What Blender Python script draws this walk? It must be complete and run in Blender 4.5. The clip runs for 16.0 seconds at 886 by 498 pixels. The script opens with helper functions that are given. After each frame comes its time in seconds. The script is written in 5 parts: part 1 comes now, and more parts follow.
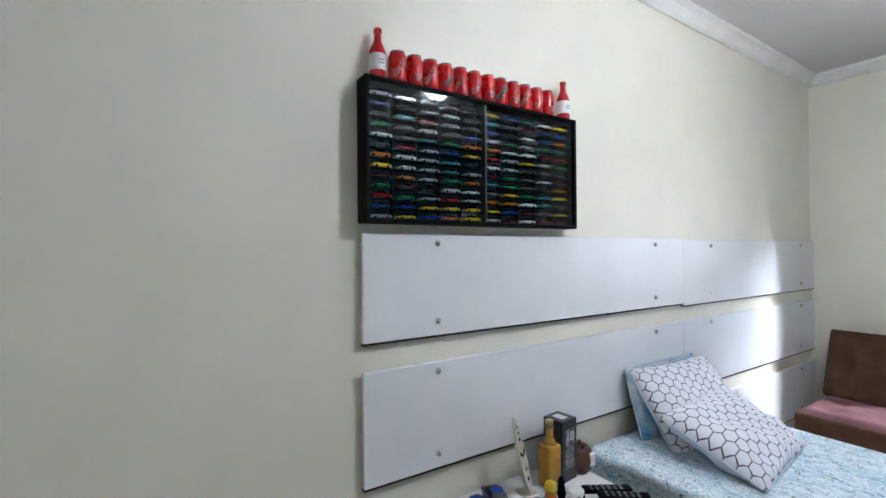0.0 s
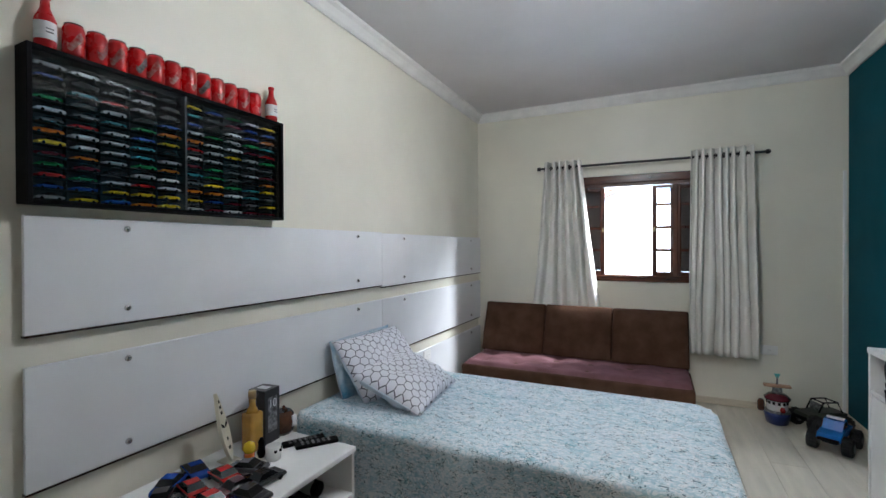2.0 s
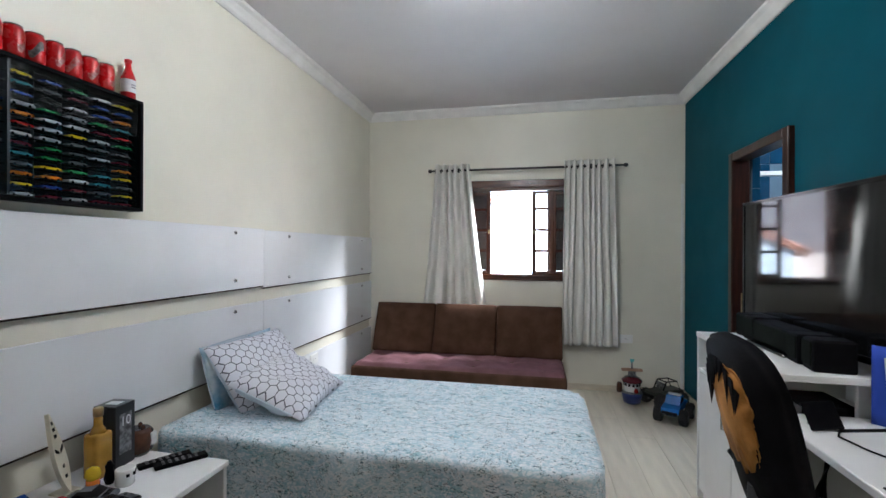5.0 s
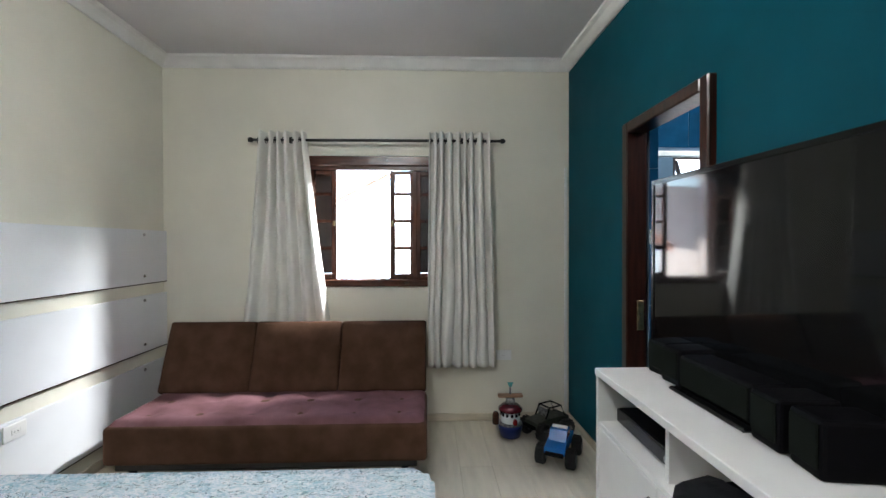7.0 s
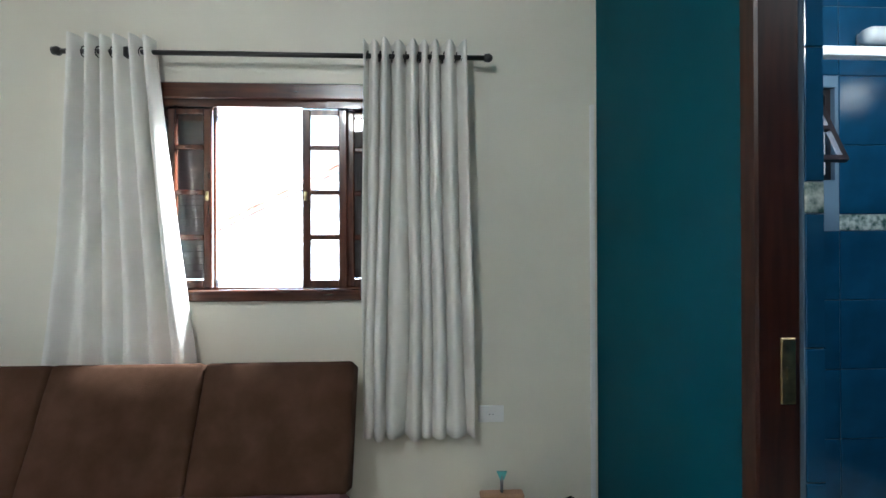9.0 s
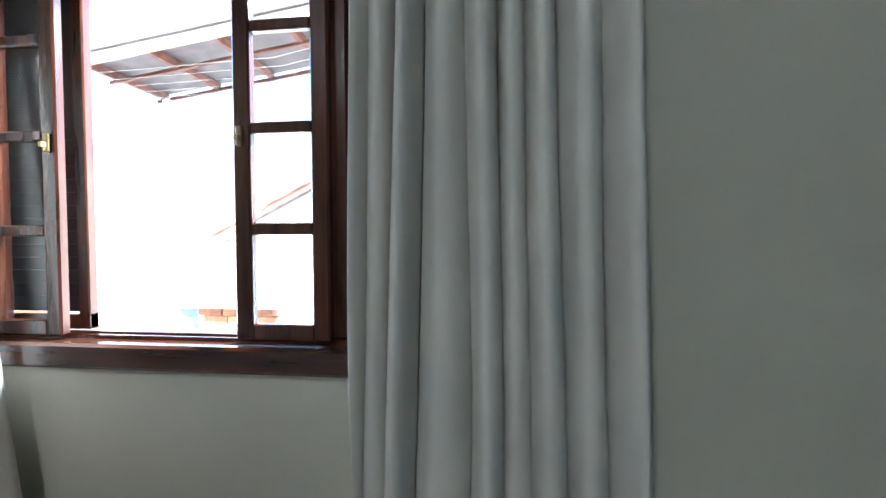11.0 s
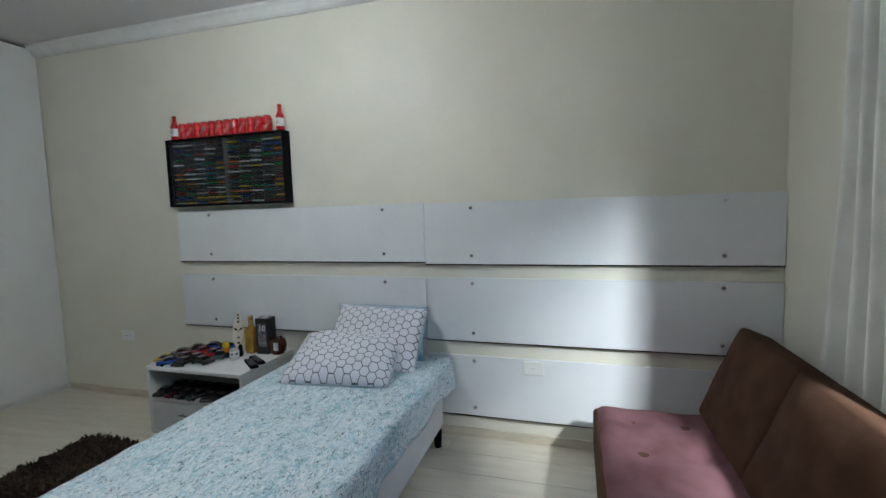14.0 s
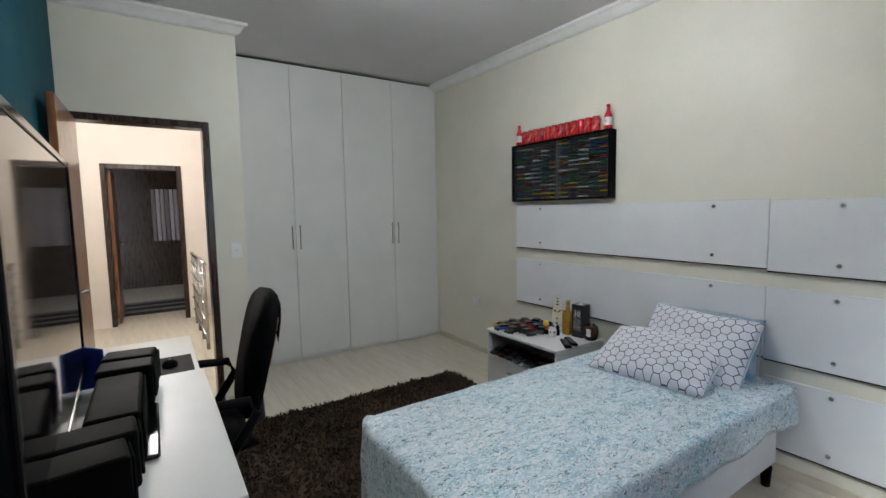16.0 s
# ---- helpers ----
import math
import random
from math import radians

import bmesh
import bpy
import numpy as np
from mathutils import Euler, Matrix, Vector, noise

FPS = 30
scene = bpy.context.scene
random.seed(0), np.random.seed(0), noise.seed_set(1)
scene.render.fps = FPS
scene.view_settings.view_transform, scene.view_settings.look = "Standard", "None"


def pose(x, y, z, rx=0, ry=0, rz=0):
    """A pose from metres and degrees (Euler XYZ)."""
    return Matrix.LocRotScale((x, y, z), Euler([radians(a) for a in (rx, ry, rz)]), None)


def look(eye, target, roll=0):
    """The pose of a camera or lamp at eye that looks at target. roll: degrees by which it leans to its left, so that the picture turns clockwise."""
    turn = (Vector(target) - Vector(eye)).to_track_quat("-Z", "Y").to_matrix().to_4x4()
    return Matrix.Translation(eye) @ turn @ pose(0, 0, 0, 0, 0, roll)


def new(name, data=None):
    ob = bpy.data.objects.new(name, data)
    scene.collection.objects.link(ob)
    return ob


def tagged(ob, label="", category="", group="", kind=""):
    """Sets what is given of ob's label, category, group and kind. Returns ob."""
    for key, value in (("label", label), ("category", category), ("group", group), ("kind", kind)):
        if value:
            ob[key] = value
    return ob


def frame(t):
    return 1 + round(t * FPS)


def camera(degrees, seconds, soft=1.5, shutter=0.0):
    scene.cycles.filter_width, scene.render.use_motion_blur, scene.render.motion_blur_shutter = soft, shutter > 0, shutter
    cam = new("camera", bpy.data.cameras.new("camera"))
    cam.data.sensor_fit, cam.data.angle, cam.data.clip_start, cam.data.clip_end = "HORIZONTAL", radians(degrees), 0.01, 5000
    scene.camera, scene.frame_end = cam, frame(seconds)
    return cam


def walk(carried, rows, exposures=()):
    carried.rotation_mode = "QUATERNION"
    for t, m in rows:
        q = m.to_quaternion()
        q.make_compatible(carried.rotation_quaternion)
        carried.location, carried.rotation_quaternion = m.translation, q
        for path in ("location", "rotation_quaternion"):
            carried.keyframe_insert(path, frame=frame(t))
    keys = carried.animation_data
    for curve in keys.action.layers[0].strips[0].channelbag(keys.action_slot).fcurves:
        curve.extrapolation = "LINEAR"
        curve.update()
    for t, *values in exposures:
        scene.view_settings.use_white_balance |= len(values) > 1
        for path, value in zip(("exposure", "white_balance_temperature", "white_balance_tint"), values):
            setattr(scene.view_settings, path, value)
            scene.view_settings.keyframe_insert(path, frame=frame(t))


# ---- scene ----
cam = camera(90.0, 16.0)
PATH = [
    (0, (1.354, -4.276, 1.372), (-0.329, -3.192, 1.38), -0.4),
    (0.5, (1.467, -4.296, 1.386), (-0.022, -2.959, 1.376), -0.1),
    (1, (1.554, -4.305, 1.367), (0.258, -2.781, 1.36), -0.1),
    (1.5, (1.633, -4.315, 1.337), (0.545, -2.636, 1.337), -0.2),
    (2, (1.688, -4.358, 1.333), (0.82, -2.556, 1.322), -0.2),
    (2.5, (1.709, -4.416, 1.317), (1.038, -2.532, 1.311), -0.2),
    (3, (1.74, -4.475, 1.314), (1.19, -2.553, 1.315), -0.6),
    (5.3, (1.709, -4.269, 1.308), (1.337, -2.303, 1.308), 0.3),
    (5.5, (1.766, -4.167, 1.312), (1.456, -2.19, 1.311), -0.0),
    (6, (1.811, -3.906, 1.311), (1.743, -1.907, 1.3), -0.0),
    (6.5, (1.876, -3.649, 1.313), (1.9, -1.65, 1.291), -0.1),
    (7, (1.942, -3.315, 1.318), (2.007, -1.316, 1.3), -0.1),
    (7.5, (1.994, -2.948, 1.284), (2.09, -0.95, 1.275), -0.1),
    (8, (2.003, -2.615, 1.29), (2.102, -0.618, 1.273), 0.0),
    (8.5, (2.086, -2.312, 1.24), (2.181, -0.315, 1.239), -0.4),
    (9, (2.196, -2.01, 1.234), (2.288, -0.013, 1.24), -0.2),
    (11.5, (2.18, -0.744, 1.285), (1.627, 1.175, 1.188), -0.6),
    (12, (2.191, -0.776, 1.283), (0.98, 0.814, 1.203), -1.3),
    (12.5, (2.247, -0.884, 1.307), (0.619, 0.274, 1.204), -1.6),
    (13, (2.339, -0.995, 1.333), (0.462, -0.323, 1.184), -1.4),
    (13.5, (2.443, -0.949, 1.331), (0.45, -0.905, 1.174), -1.8),
    (14, (2.544, -0.981, 1.374), (0.635, -1.554, 1.206), -1.7),
    (14.5, (2.59, -0.976, 1.396), (0.898, -2.028, 1.216), -2.0),
    (15, (2.684, -0.952, 1.404), (1.247, -2.332, 1.226), -1.7),
    (15.5, (2.697, -0.899, 1.411), (1.503, -2.493, 1.232), -1.7),
    (16, (2.662, -0.874, 1.402), (1.568, -2.539, 1.227), -1.0),
]
walk(cam, [(t, look(eye, target, roll)) for t, eye, target, roll in PATH], [
    (0, 4.15, 6050, 12), (0.6, 3.65, 6150, 11), (1.5, 3.6, 6250, 11), (3.0, 3.6, 6300, 11), (5.5, 3.75, 6350, 12), (7.0, 3.75, 6600, 10), (9.0, 4.0, 6250, 7),
    (11.5, 3.1, 6000, 7), (12.5, 3.2, 6000, 6), (13.4, 2.8, 6150, 4), (14.0, 3.3, 6200, 5), (14.6, 3.5, 6250, 6), (16, 3.45, 6450, 9)])

# ---- world, lamps ----
world = bpy.data.worlds.new("world")
scene.world = world
world.use_nodes = True
_bg = world.node_tree.nodes["Background"]
_sky = world.node_tree.nodes.new("ShaderNodeTexSky")
_sky.sky_type, _sky.sun_disc = "NISHITA", False
_sky.sun_elevation, _sky.sun_rotation = radians(52), radians(150)
world.node_tree.links.new(_sky.outputs[0], _bg.inputs[0])
_bg.inputs[1].default_value = 0.15


def lamp(name, kind, m, power, color, size=0.1, size_y=None):
    data = bpy.data.lights.new(name, kind)
    data.energy, data.color = power, color
    if kind == "AREA":
        data.size = size
        if size_y:
            data.shape, data.size_y = "RECTANGLE", size_y
    elif kind == "SUN":
        data.angle = size
    else:
        data.shadow_soft_size = size
    ob = new(name, data)
    ob.matrix_world = m
    return ob


lamp("sun", "SUN", pose(0, 0, 10, 38, 0, 150 - 180 + 60), 5.0, (1, 0.96, 0.90), radians(0.6))
lamp("bedroom_lamp", "POINT", pose(1.5, -2.55, 2.60), 3.9, (0.955, 0.985, 1.0), 0.12)
# unseen fill added to brighten the hall; no fixture belongs to it
lamp("hall_fill", "POINT", pose(2.75, -6.1, 2.55), 6.5, (1.0, 0.95, 0.91), 0.12)
# fill added in mid-air to brighten the bathroom, apart from its wall light
lamp("bathroom_fill", "POINT", pose(3.85, -1.1, 2.35), 2.8, (0.85, 0.95, 1.0), 0.1)
# added lamp out of view outside; throws the daylight patch on the west panels
lamp("window_daylight_fill", "AREA", look((1.97, 0.31, 2.005), (0.1, -0.75, 0.6)), 10.5, (0.93, 0.97, 1.0), 0.14, 0.12)

# ---- materials ----
MATS = {}


def mat(name, color, rough=0.5, metal=0.0, vary=0.08, scale=6.0, bump=0.0, bscale=120.0, stretch=(1, 1, 1), second=None, coat=0.0, rand=0.0, spec=0.5):
    """Principled with blotches at one scale, grain and relief at another; second: a colour that the blotches mix in; rand: lightness change per object."""
    if name in MATS:
        return MATS[name]
    m = bpy.data.materials.new(name)
    m.use_nodes = True
    nt = m.node_tree
    N, L = nt.nodes, nt.links
    b = N["Principled BSDF"]
    b.inputs["Roughness"].default_value, b.inputs["Metallic"].default_value = rough, metal
    b.inputs["Coat Weight"].default_value, b.inputs["Specular IOR Level"].default_value = coat, spec
    tc, mp = N.new("ShaderNodeTexCoord"), N.new("ShaderNodeMapping")
    mp.inputs["Scale"].default_value = stretch
    L.new(tc.outputs["Object"], mp.inputs[0])
    n1, n2 = N.new("ShaderNodeTexNoise"), N.new("ShaderNodeTexNoise")
    for n, s, d in ((n1, scale, 4), (n2, bscale, 2)):
        n.inputs["Scale"].default_value, n.inputs["Detail"].default_value = s, d
        L.new(mp.outputs[0], n.inputs["Vector"])
    mix = N.new("ShaderNodeMix")
    mix.data_type = "RGBA"
    c = Vector(color)
    two = Vector(second) if second else c * (1 - 2.2 * vary)
    mix.inputs["A"].default_value = (*[min(1, v * (1 + vary)) for v in c], 1) if not second else (*c, 1)
    mix.inputs["B"].default_value = (*two, 1)
    ramp = N.new("ShaderNodeMapRange")
    ramp.inputs["From Min"].default_value, ramp.inputs["From Max"].default_value = 0.35, 0.68
    L.new(n1.outputs["Fac"], ramp.inputs["Value"])
    L.new(ramp.outputs[0], mix.inputs["Factor"])
    out = mix.outputs["Result"]
    if rand:
        oi, mr, hv = N.new("ShaderNodeObjectInfo"), N.new("ShaderNodeMapRange"), N.new("ShaderNodeHueSaturation")
        mr.inputs["To Min"].default_value, mr.inputs["To Max"].default_value = 1 - rand, 1 + rand
        L.new(oi.outputs["Random"], mr.inputs["Value"])
        L.new(mr.outputs[0], hv.inputs["Value"])
        L.new(out, hv.inputs["Color"])
        out = hv.outputs[0]
    L.new(out, b.inputs["Base Color"])
    rr = N.new("ShaderNodeMapRange")
    rr.inputs["To Min"].default_value, rr.inputs["To Max"].default_value = max(0, rough - 0.07), min(1, rough + 0.07)
    L.new(n1.outputs["Fac"], rr.inputs["Value"])
    L.new(rr.outputs[0], b.inputs["Roughness"])
    if bump:
        bp = N.new("ShaderNodeBump")
        bp.inputs["Strength"].default_value, bp.inputs["Distance"].default_value = bump, 0.004
        L.new(n2.outputs["Fac"], bp.inputs["Height"])
        L.new(bp.outputs[0], b.inputs["Normal"])
    MATS[name] = m
    return m


def glass(name, color=(1, 1, 1), rough=0.0):
    if name in MATS:
        return MATS[name]
    m = bpy.data.materials.new(name)
    m.use_nodes = True
    nt = m.node_tree
    nt.nodes.remove(nt.nodes["Principled BSDF"])
    out = nt.nodes["Material Output"]
    tr, gl, fr, mx = (nt.nodes.new("ShaderNode" + k) for k in ("BsdfTransparent", "BsdfGlossy", "LayerWeight", "MixShader"))
    tr.inputs[0].default_value = (*color, 1)
    gl.inputs["Roughness"].default_value = rough
    fr.inputs["Blend"].default_value = 0.5
    pw, sc = nt.nodes.new("ShaderNodeMath"), nt.nodes.new("ShaderNodeMath")
    pw.operation, sc.operation = "POWER", "MULTIPLY_ADD"
    pw.inputs[1].default_value, sc.inputs[1].default_value, sc.inputs[2].default_value = 4.0, 0.55, 0.03
    nt.links.new(fr.outputs["Facing"], pw.inputs[0])
    nt.links.new(pw.outputs[0], sc.inputs[0])
    nt.links.new(sc.outputs[0], mx.inputs[0])
    nt.links.new(tr.outputs[0], mx.inputs[1])
    nt.links.new(gl.outputs[0], mx.inputs[2])
    nt.links.new(mx.outputs[0], out.inputs[0])
    MATS[name] = m
    return m


def glow(name, color, strength):
    m = bpy.data.materials.new(name)
    m.use_nodes = True
    b = m.node_tree.nodes["Principled BSDF"]
    b.inputs["Base Color"].default_value = (*color, 1)
    b.inputs["Emission Color"].default_value = (*color, 1)
    b.inputs["Emission Strength"].default_value = strength
    MATS[name] = m
    return m


def hex_fabric(name):
    """White pillow cloth with thin dark hexagon lines, 5 cm across."""
    m = bpy.data.materials.new(name)
    m.use_nodes = True
    N, L = m.node_tree.nodes, m.node_tree.links
    b = N["Principled BSDF"]
    b.inputs["Roughness"].default_value = 0.9
    tc = N.new("ShaderNodeTexCoord")

    def vm(op, *ins):
        n = N.new("ShaderNodeVectorMath")
        n.operation = op
        for i, v in enumerate(ins):
            if isinstance(v, (tuple, list)):
                n.inputs[i].default_value = v
            else:
                L.new(v, n.inputs[i])
        return n

    def ma(op, a, c):
        n = N.new("ShaderNodeMath")
        n.operation = op
        for i, v in enumerate((a, c)):
            if isinstance(v, (int, float)):
                n.inputs[i].default_value = v
            else:
                L.new(v, n.inputs[i])
        return n.outputs[0]
    p = vm("MULTIPLY", tc.outputs["Object"], (20.5, 20.5, 0)).outputs[0]
    s, h = (1, 1.7320508, 1), (0.5, 0.8660254, 0.5)

    def cell(v):
        w = vm("MODULO", vm("ADD", v, (100, 173.20508, 0)).outputs[0], s).outputs[0]
        return vm("SUBTRACT", w, h).outputs[0]
    a1, b1 = cell(p), cell(vm("SUBTRACT", p, h).outputs[0])
    a1, b1 = vm("MULTIPLY", a1, (1, 1, 0)).outputs[0], vm("MULTIPLY", b1, (1, 1, 0)).outputs[0]

    def hexd(v):
        q = vm("ABSOLUTE", v).outputs[0]
        d = vm("DOT_PRODUCT", q, (0.5, 0.8660254, 0)).outputs["Value"]
        x = N.new("ShaderNodeSeparateXYZ")
        L.new(q, x.inputs[0])
        return ma("MAXIMUM", d, x.outputs[0])
    d = ma("MINIMUM", hexd(a1), hexd(b1))
    line = N.new("ShaderNodeMapRange")
    line.inputs["From Min"].default_value, line.inputs["From Max"].default_value = 0.452, 0.468
    L.new(d, line.inputs["Value"])
    mix = N.new("ShaderNodeMix")
    mix.data_type = "RGBA"
    mix.inputs["A"].default_value, mix.inputs["B"].default_value = (0.72, 0.72, 0.78, 1), (0.085, 0.085, 0.11, 1)
    L.new(line.outputs[0], mix.inputs["Factor"])
    L.new(mix.outputs["Result"], b.inputs["Base Color"])
    nz, bp = N.new("ShaderNodeTexNoise"), N.new("ShaderNodeBump")
    nz.inputs["Scale"].default_value, bp.inputs["Strength"].default_value, bp.inputs["Distance"].default_value = 12, 0.5, 0.02
    L.new(tc.outputs["Object"], nz.inputs["Vector"])
    L.new(nz.outputs["Fac"], bp.inputs["Height"])
    L.new(bp.outputs[0], b.inputs["Normal"])
    MATS[name] = m
    return m


def bedspread_fabric(name):
    """Jacquard: white and pale blue ground with turquoise clouds, short woven streaks and small dark hooked dashes."""
    m = bpy.data.materials.new(name)
    m.use_nodes = True
    N, L = m.node_tree.nodes, m.node_tree.links
    b = N["Principled BSDF"]
    b.inputs["Roughness"].default_value = 0.85
    tc, mp = N.new("ShaderNodeTexCoord"), N.new("ShaderNodeMapping")
    mp.inputs["Scale"].default_value = (1.0, 1.7, 1.7)
    L.new(tc.outputs["Object"], mp.inputs[0])

    def noise_at(scale, detail, distort):
        n = N.new("ShaderNodeTexNoise")
        n.inputs["Scale"].default_value, n.inputs["Detail"].default_value, n.inputs["Distortion"].default_value = scale, detail, distort
        L.new(mp.outputs[0], n.inputs["Vector"])
        return n.outputs["Fac"]

    def band(v, lo, hi):
        r = N.new("ShaderNodeMapRange")
        r.inputs["From Min"].default_value, r.inputs["From Max"].default_value = lo, hi
        L.new(v, r.inputs["Value"])
        return r.outputs[0]

    def calc(op, a1, a2):
        n = N.new("ShaderNodeMath")
        n.operation = op
        for i, v in enumerate((a1, a2)):
            if isinstance(v, (int, float)):
                n.inputs[i].default_value = v
            else:
                L.new(v, n.inputs[i])
        return n.outputs[0]

    def blend(fac, a1, a2):
        n = N.new("ShaderNodeMix")
        n.data_type = "RGBA"
        L.new(fac, n.inputs["Factor"])
        for key, v in (("A", a1), ("B", a2)):
            if isinstance(v, tuple):
                n.inputs[key].default_value = (*v, 1)
            else:
                L.new(v, n.inputs[key])
        return n.outputs["Result"]
    cloud, streak, hook, gate = noise_at(5.5, 4, 0.6), noise_at(38, 3, 1.8), noise_at(26, 0, 2.6), noise_at(21, 2, 0.5)
    ground = blend(band(streak, 0.42, 0.60), (0.78, 0.82, 0.86), (0.46, 0.62, 0.70))
    ground = blend(calc("MULTIPLY", calc("MULTIPLY", band(cloud, 0.48, 0.70), band(streak, 0.40, 0.56)), 0.7), ground, (0.20, 0.46, 0.56))
    off = calc("ABSOLUTE", calc("SUBTRACT", hook, 0.5), 0)
    dash = calc("MULTIPLY", calc("SUBTRACT", 1.0, band(off, 0.022, 0.042)), band(gate, 0.49, 0.53))
    L.new(blend(dash, ground, (0.045, 0.11, 0.15)), b.inputs["Base Color"])
    bp = N.new("ShaderNodeBump")
    bp.inputs["Strength"].default_value, bp.inputs["Distance"].default_value = 0.6, 0.006
    L.new(streak, bp.inputs["Height"])
    L.new(bp.outputs[0], b.inputs["Normal"])
    MATS[name] = m
    return m


CREAM = mat("cream_wall_paint", (0.745, 0.718, 0.618), 0.42, vary=0.02, scale=2.5, bump=0.10, bscale=160)
TEAL = mat("teal_wall_paint", (0.0006, 0.070, 0.098), 0.6, spec=0.1, vary=0.05, scale=2.5, bump=0.10, bscale=160)
CEIL = mat("ceiling_paint", (0.70, 0.68, 0.69), 0.8, vary=0.02, scale=2, bump=0.08)
PLASTER = mat("white_cornice_plaster", (0.78, 0.77, 0.75), 0.6, vary=0.03, scale=8)
WHITEPAINT = mat("white_lacquer_board", (0.74, 0.75, 0.77), 0.35, vary=0.015, scale=4, bump=0.03)
WARDROBE = mat("white_wardrobe_board", (0.72, 0.72, 0.70), 0.45, vary=0.015, scale=3, bump=0.03)
MDF = mat("white_melamine", (0.78, 0.78, 0.77), 0.4, vary=0.02, scale=5, bump=0.03)
LAMINATE = mat("pale_oak_laminate", (0.66, 0.605, 0.505), 0.36, vary=0.045, scale=3.5, bump=0.03, bscale=60, stretch=(6, 0.8, 1), rand=0.03)
BASEB = mat("beige_skirting", (0.60, 0.53, 0.42), 0.5, vary=0.06, scale=5, stretch=(1, 1, 8))
WOOD = mat("dark_red_varnished_wood", (0.085, 0.026, 0.014), 0.22, vary=0.25, scale=5, bump=0.06, stretch=(8, 8, 0.8), coat=0.4)
WOODH = mat("dark_red_varnished_rail", (0.085, 0.026, 0.014), 0.22, vary=0.25, scale=5, bump=0.06, stretch=(0.8, 8, 8), coat=0.4)
FRAMEWOOD = mat("dark_red_door_frame_wood", (0.035, 0.010, 0.005), 0.32, vary=0.25, scale=5, stretch=(8, 8, 0.8), coat=0.12, spec=0.3)
DARKWOOD = mat("dark_brown_door_wood", (0.030, 0.014, 0.009), 0.28, vary=0.25, scale=5, stretch=(8, 8, 0.8), coat=0.3)
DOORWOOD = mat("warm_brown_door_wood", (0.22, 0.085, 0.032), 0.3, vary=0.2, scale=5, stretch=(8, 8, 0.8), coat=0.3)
LOUVRE = mat("dark_stained_louvre", (0.022, 0.012, 0.012), 0.4, vary=0.2, scale=6)
CURTAIN = mat("off_white_curtain_cloth", (0.77, 0.76, 0.71), 0.9, vary=0.03, scale=5, bump=0.25, bscale=500)
BLACKMETAL = mat("black_painted_metal", (0.012, 0.012, 0.013), 0.35, vary=0.1)
STEEL = mat("brushed_steel", (0.55, 0.55, 0.56), 0.25, 1.0, vary=0.05)
BRASS = mat("worn_brass", (0.45, 0.33, 0.16), 0.35, 1.0, vary=0.15, scale=30)
SOFA_BACK = mat("brown_suede", (0.062, 0.031, 0.019), 0.95, spec=0.1, vary=0.14, scale=9, bump=0.3, bscale=300, second=(0.090, 0.048, 0.031))
SOFA_SEAT = mat("mauve_brown_suede", (0.180, 0.090, 0.102), 0.95, spec=0.1, vary=0.14, scale=7, bump=0.3, bscale=300, second=(0.125, 0.060, 0.066))
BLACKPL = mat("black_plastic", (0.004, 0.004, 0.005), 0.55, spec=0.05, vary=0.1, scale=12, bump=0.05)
GLOSSBLACK = mat("gloss_black_plastic", (0.005, 0.005, 0.006), 0.14, vary=0.1, spec=0.3)
SCREEN = mat("switched_off_screen", (0.006, 0.0065, 0.007), 0.05, spec=0.4, vary=0.05)
RUGM = mat("dark_brown_shag", (0.030, 0.017, 0.009), 0.95, vary=0.2, scale=5, second=(0.062, 0.036, 0.020))
LINEN = mat("white_bed_base_cloth", (0.70, 0.71, 0.74), 0.9, vary=0.03, scale=6, bump=0.2, bscale=300)
GREYCLOTH = mat("pale_blue_grey_cloth", (0.50, 0.58, 0.66), 0.9, vary=0.04, scale=6, bump=0.3, bscale=200)
BLUEPRINT = mat("blue_patterned_cloth", (0.60, 0.68, 0.72), 0.9, scale=9, second=(0.06, 0.25, 0.42), bump=0.3, bscale=200)
SWITCH = mat("white_switch_plastic", (0.80, 0.80, 0.78), 0.35, vary=0.02)
FOAM = mat("torn_orange_foam", (0.55, 0.24, 0.055), 0.95, vary=0.15, scale=14, bump=0.5, bscale=60)
LEATHER = mat("worn_black_leatherette", (0.005, 0.005, 0.006), 0.7, spec=0.05, vary=0.2, scale=10, bump=0.2, bscale=150)
GREYSPK = mat("grey_green_speaker_cloth", (0.008, 0.010, 0.008), 0.85, spec=0.04, vary=0.12, scale=10, bump=0.2, bscale=400)
BLUETILE = mat("glazed_blue_tile", (0.007, 0.058, 0.125), 0.12, vary=0.12, scale=5, rand=0.08)
PALETILE = mat("decorated_border_tile", (0.62, 0.66, 0.60), 0.15, scale=38, second=(0.04, 0.10, 0.09))
GROUT = mat("pale_grout", (0.14, 0.22, 0.30), 0.9, vary=0.05)
RED = mat("red_can_paint", (0.52, 0.008, 0.012), 0.28, vary=0.05, scale=30)
REDW = mat("red_can_printed_figure", (0.50, 0.02, 0.02), 0.3, scale=60, second=(0.62, 0.45, 0.42))
LIDM = mat("dull_can_lid", (0.20, 0.17, 0.16), 0.35, 1.0)
LABELW = mat("white_paper_label", (0.75, 0.75, 0.76), 0.6, vary=0.05, scale=40)
GOLD = mat("golden_liquor_glass", (0.42, 0.22, 0.03), 0.1, vary=0.15, scale=12, coat=0.5)
BOXBLACK = mat("black_printed_carton", (0.014, 0.014, 0.016), 0.3, vary=0.1)
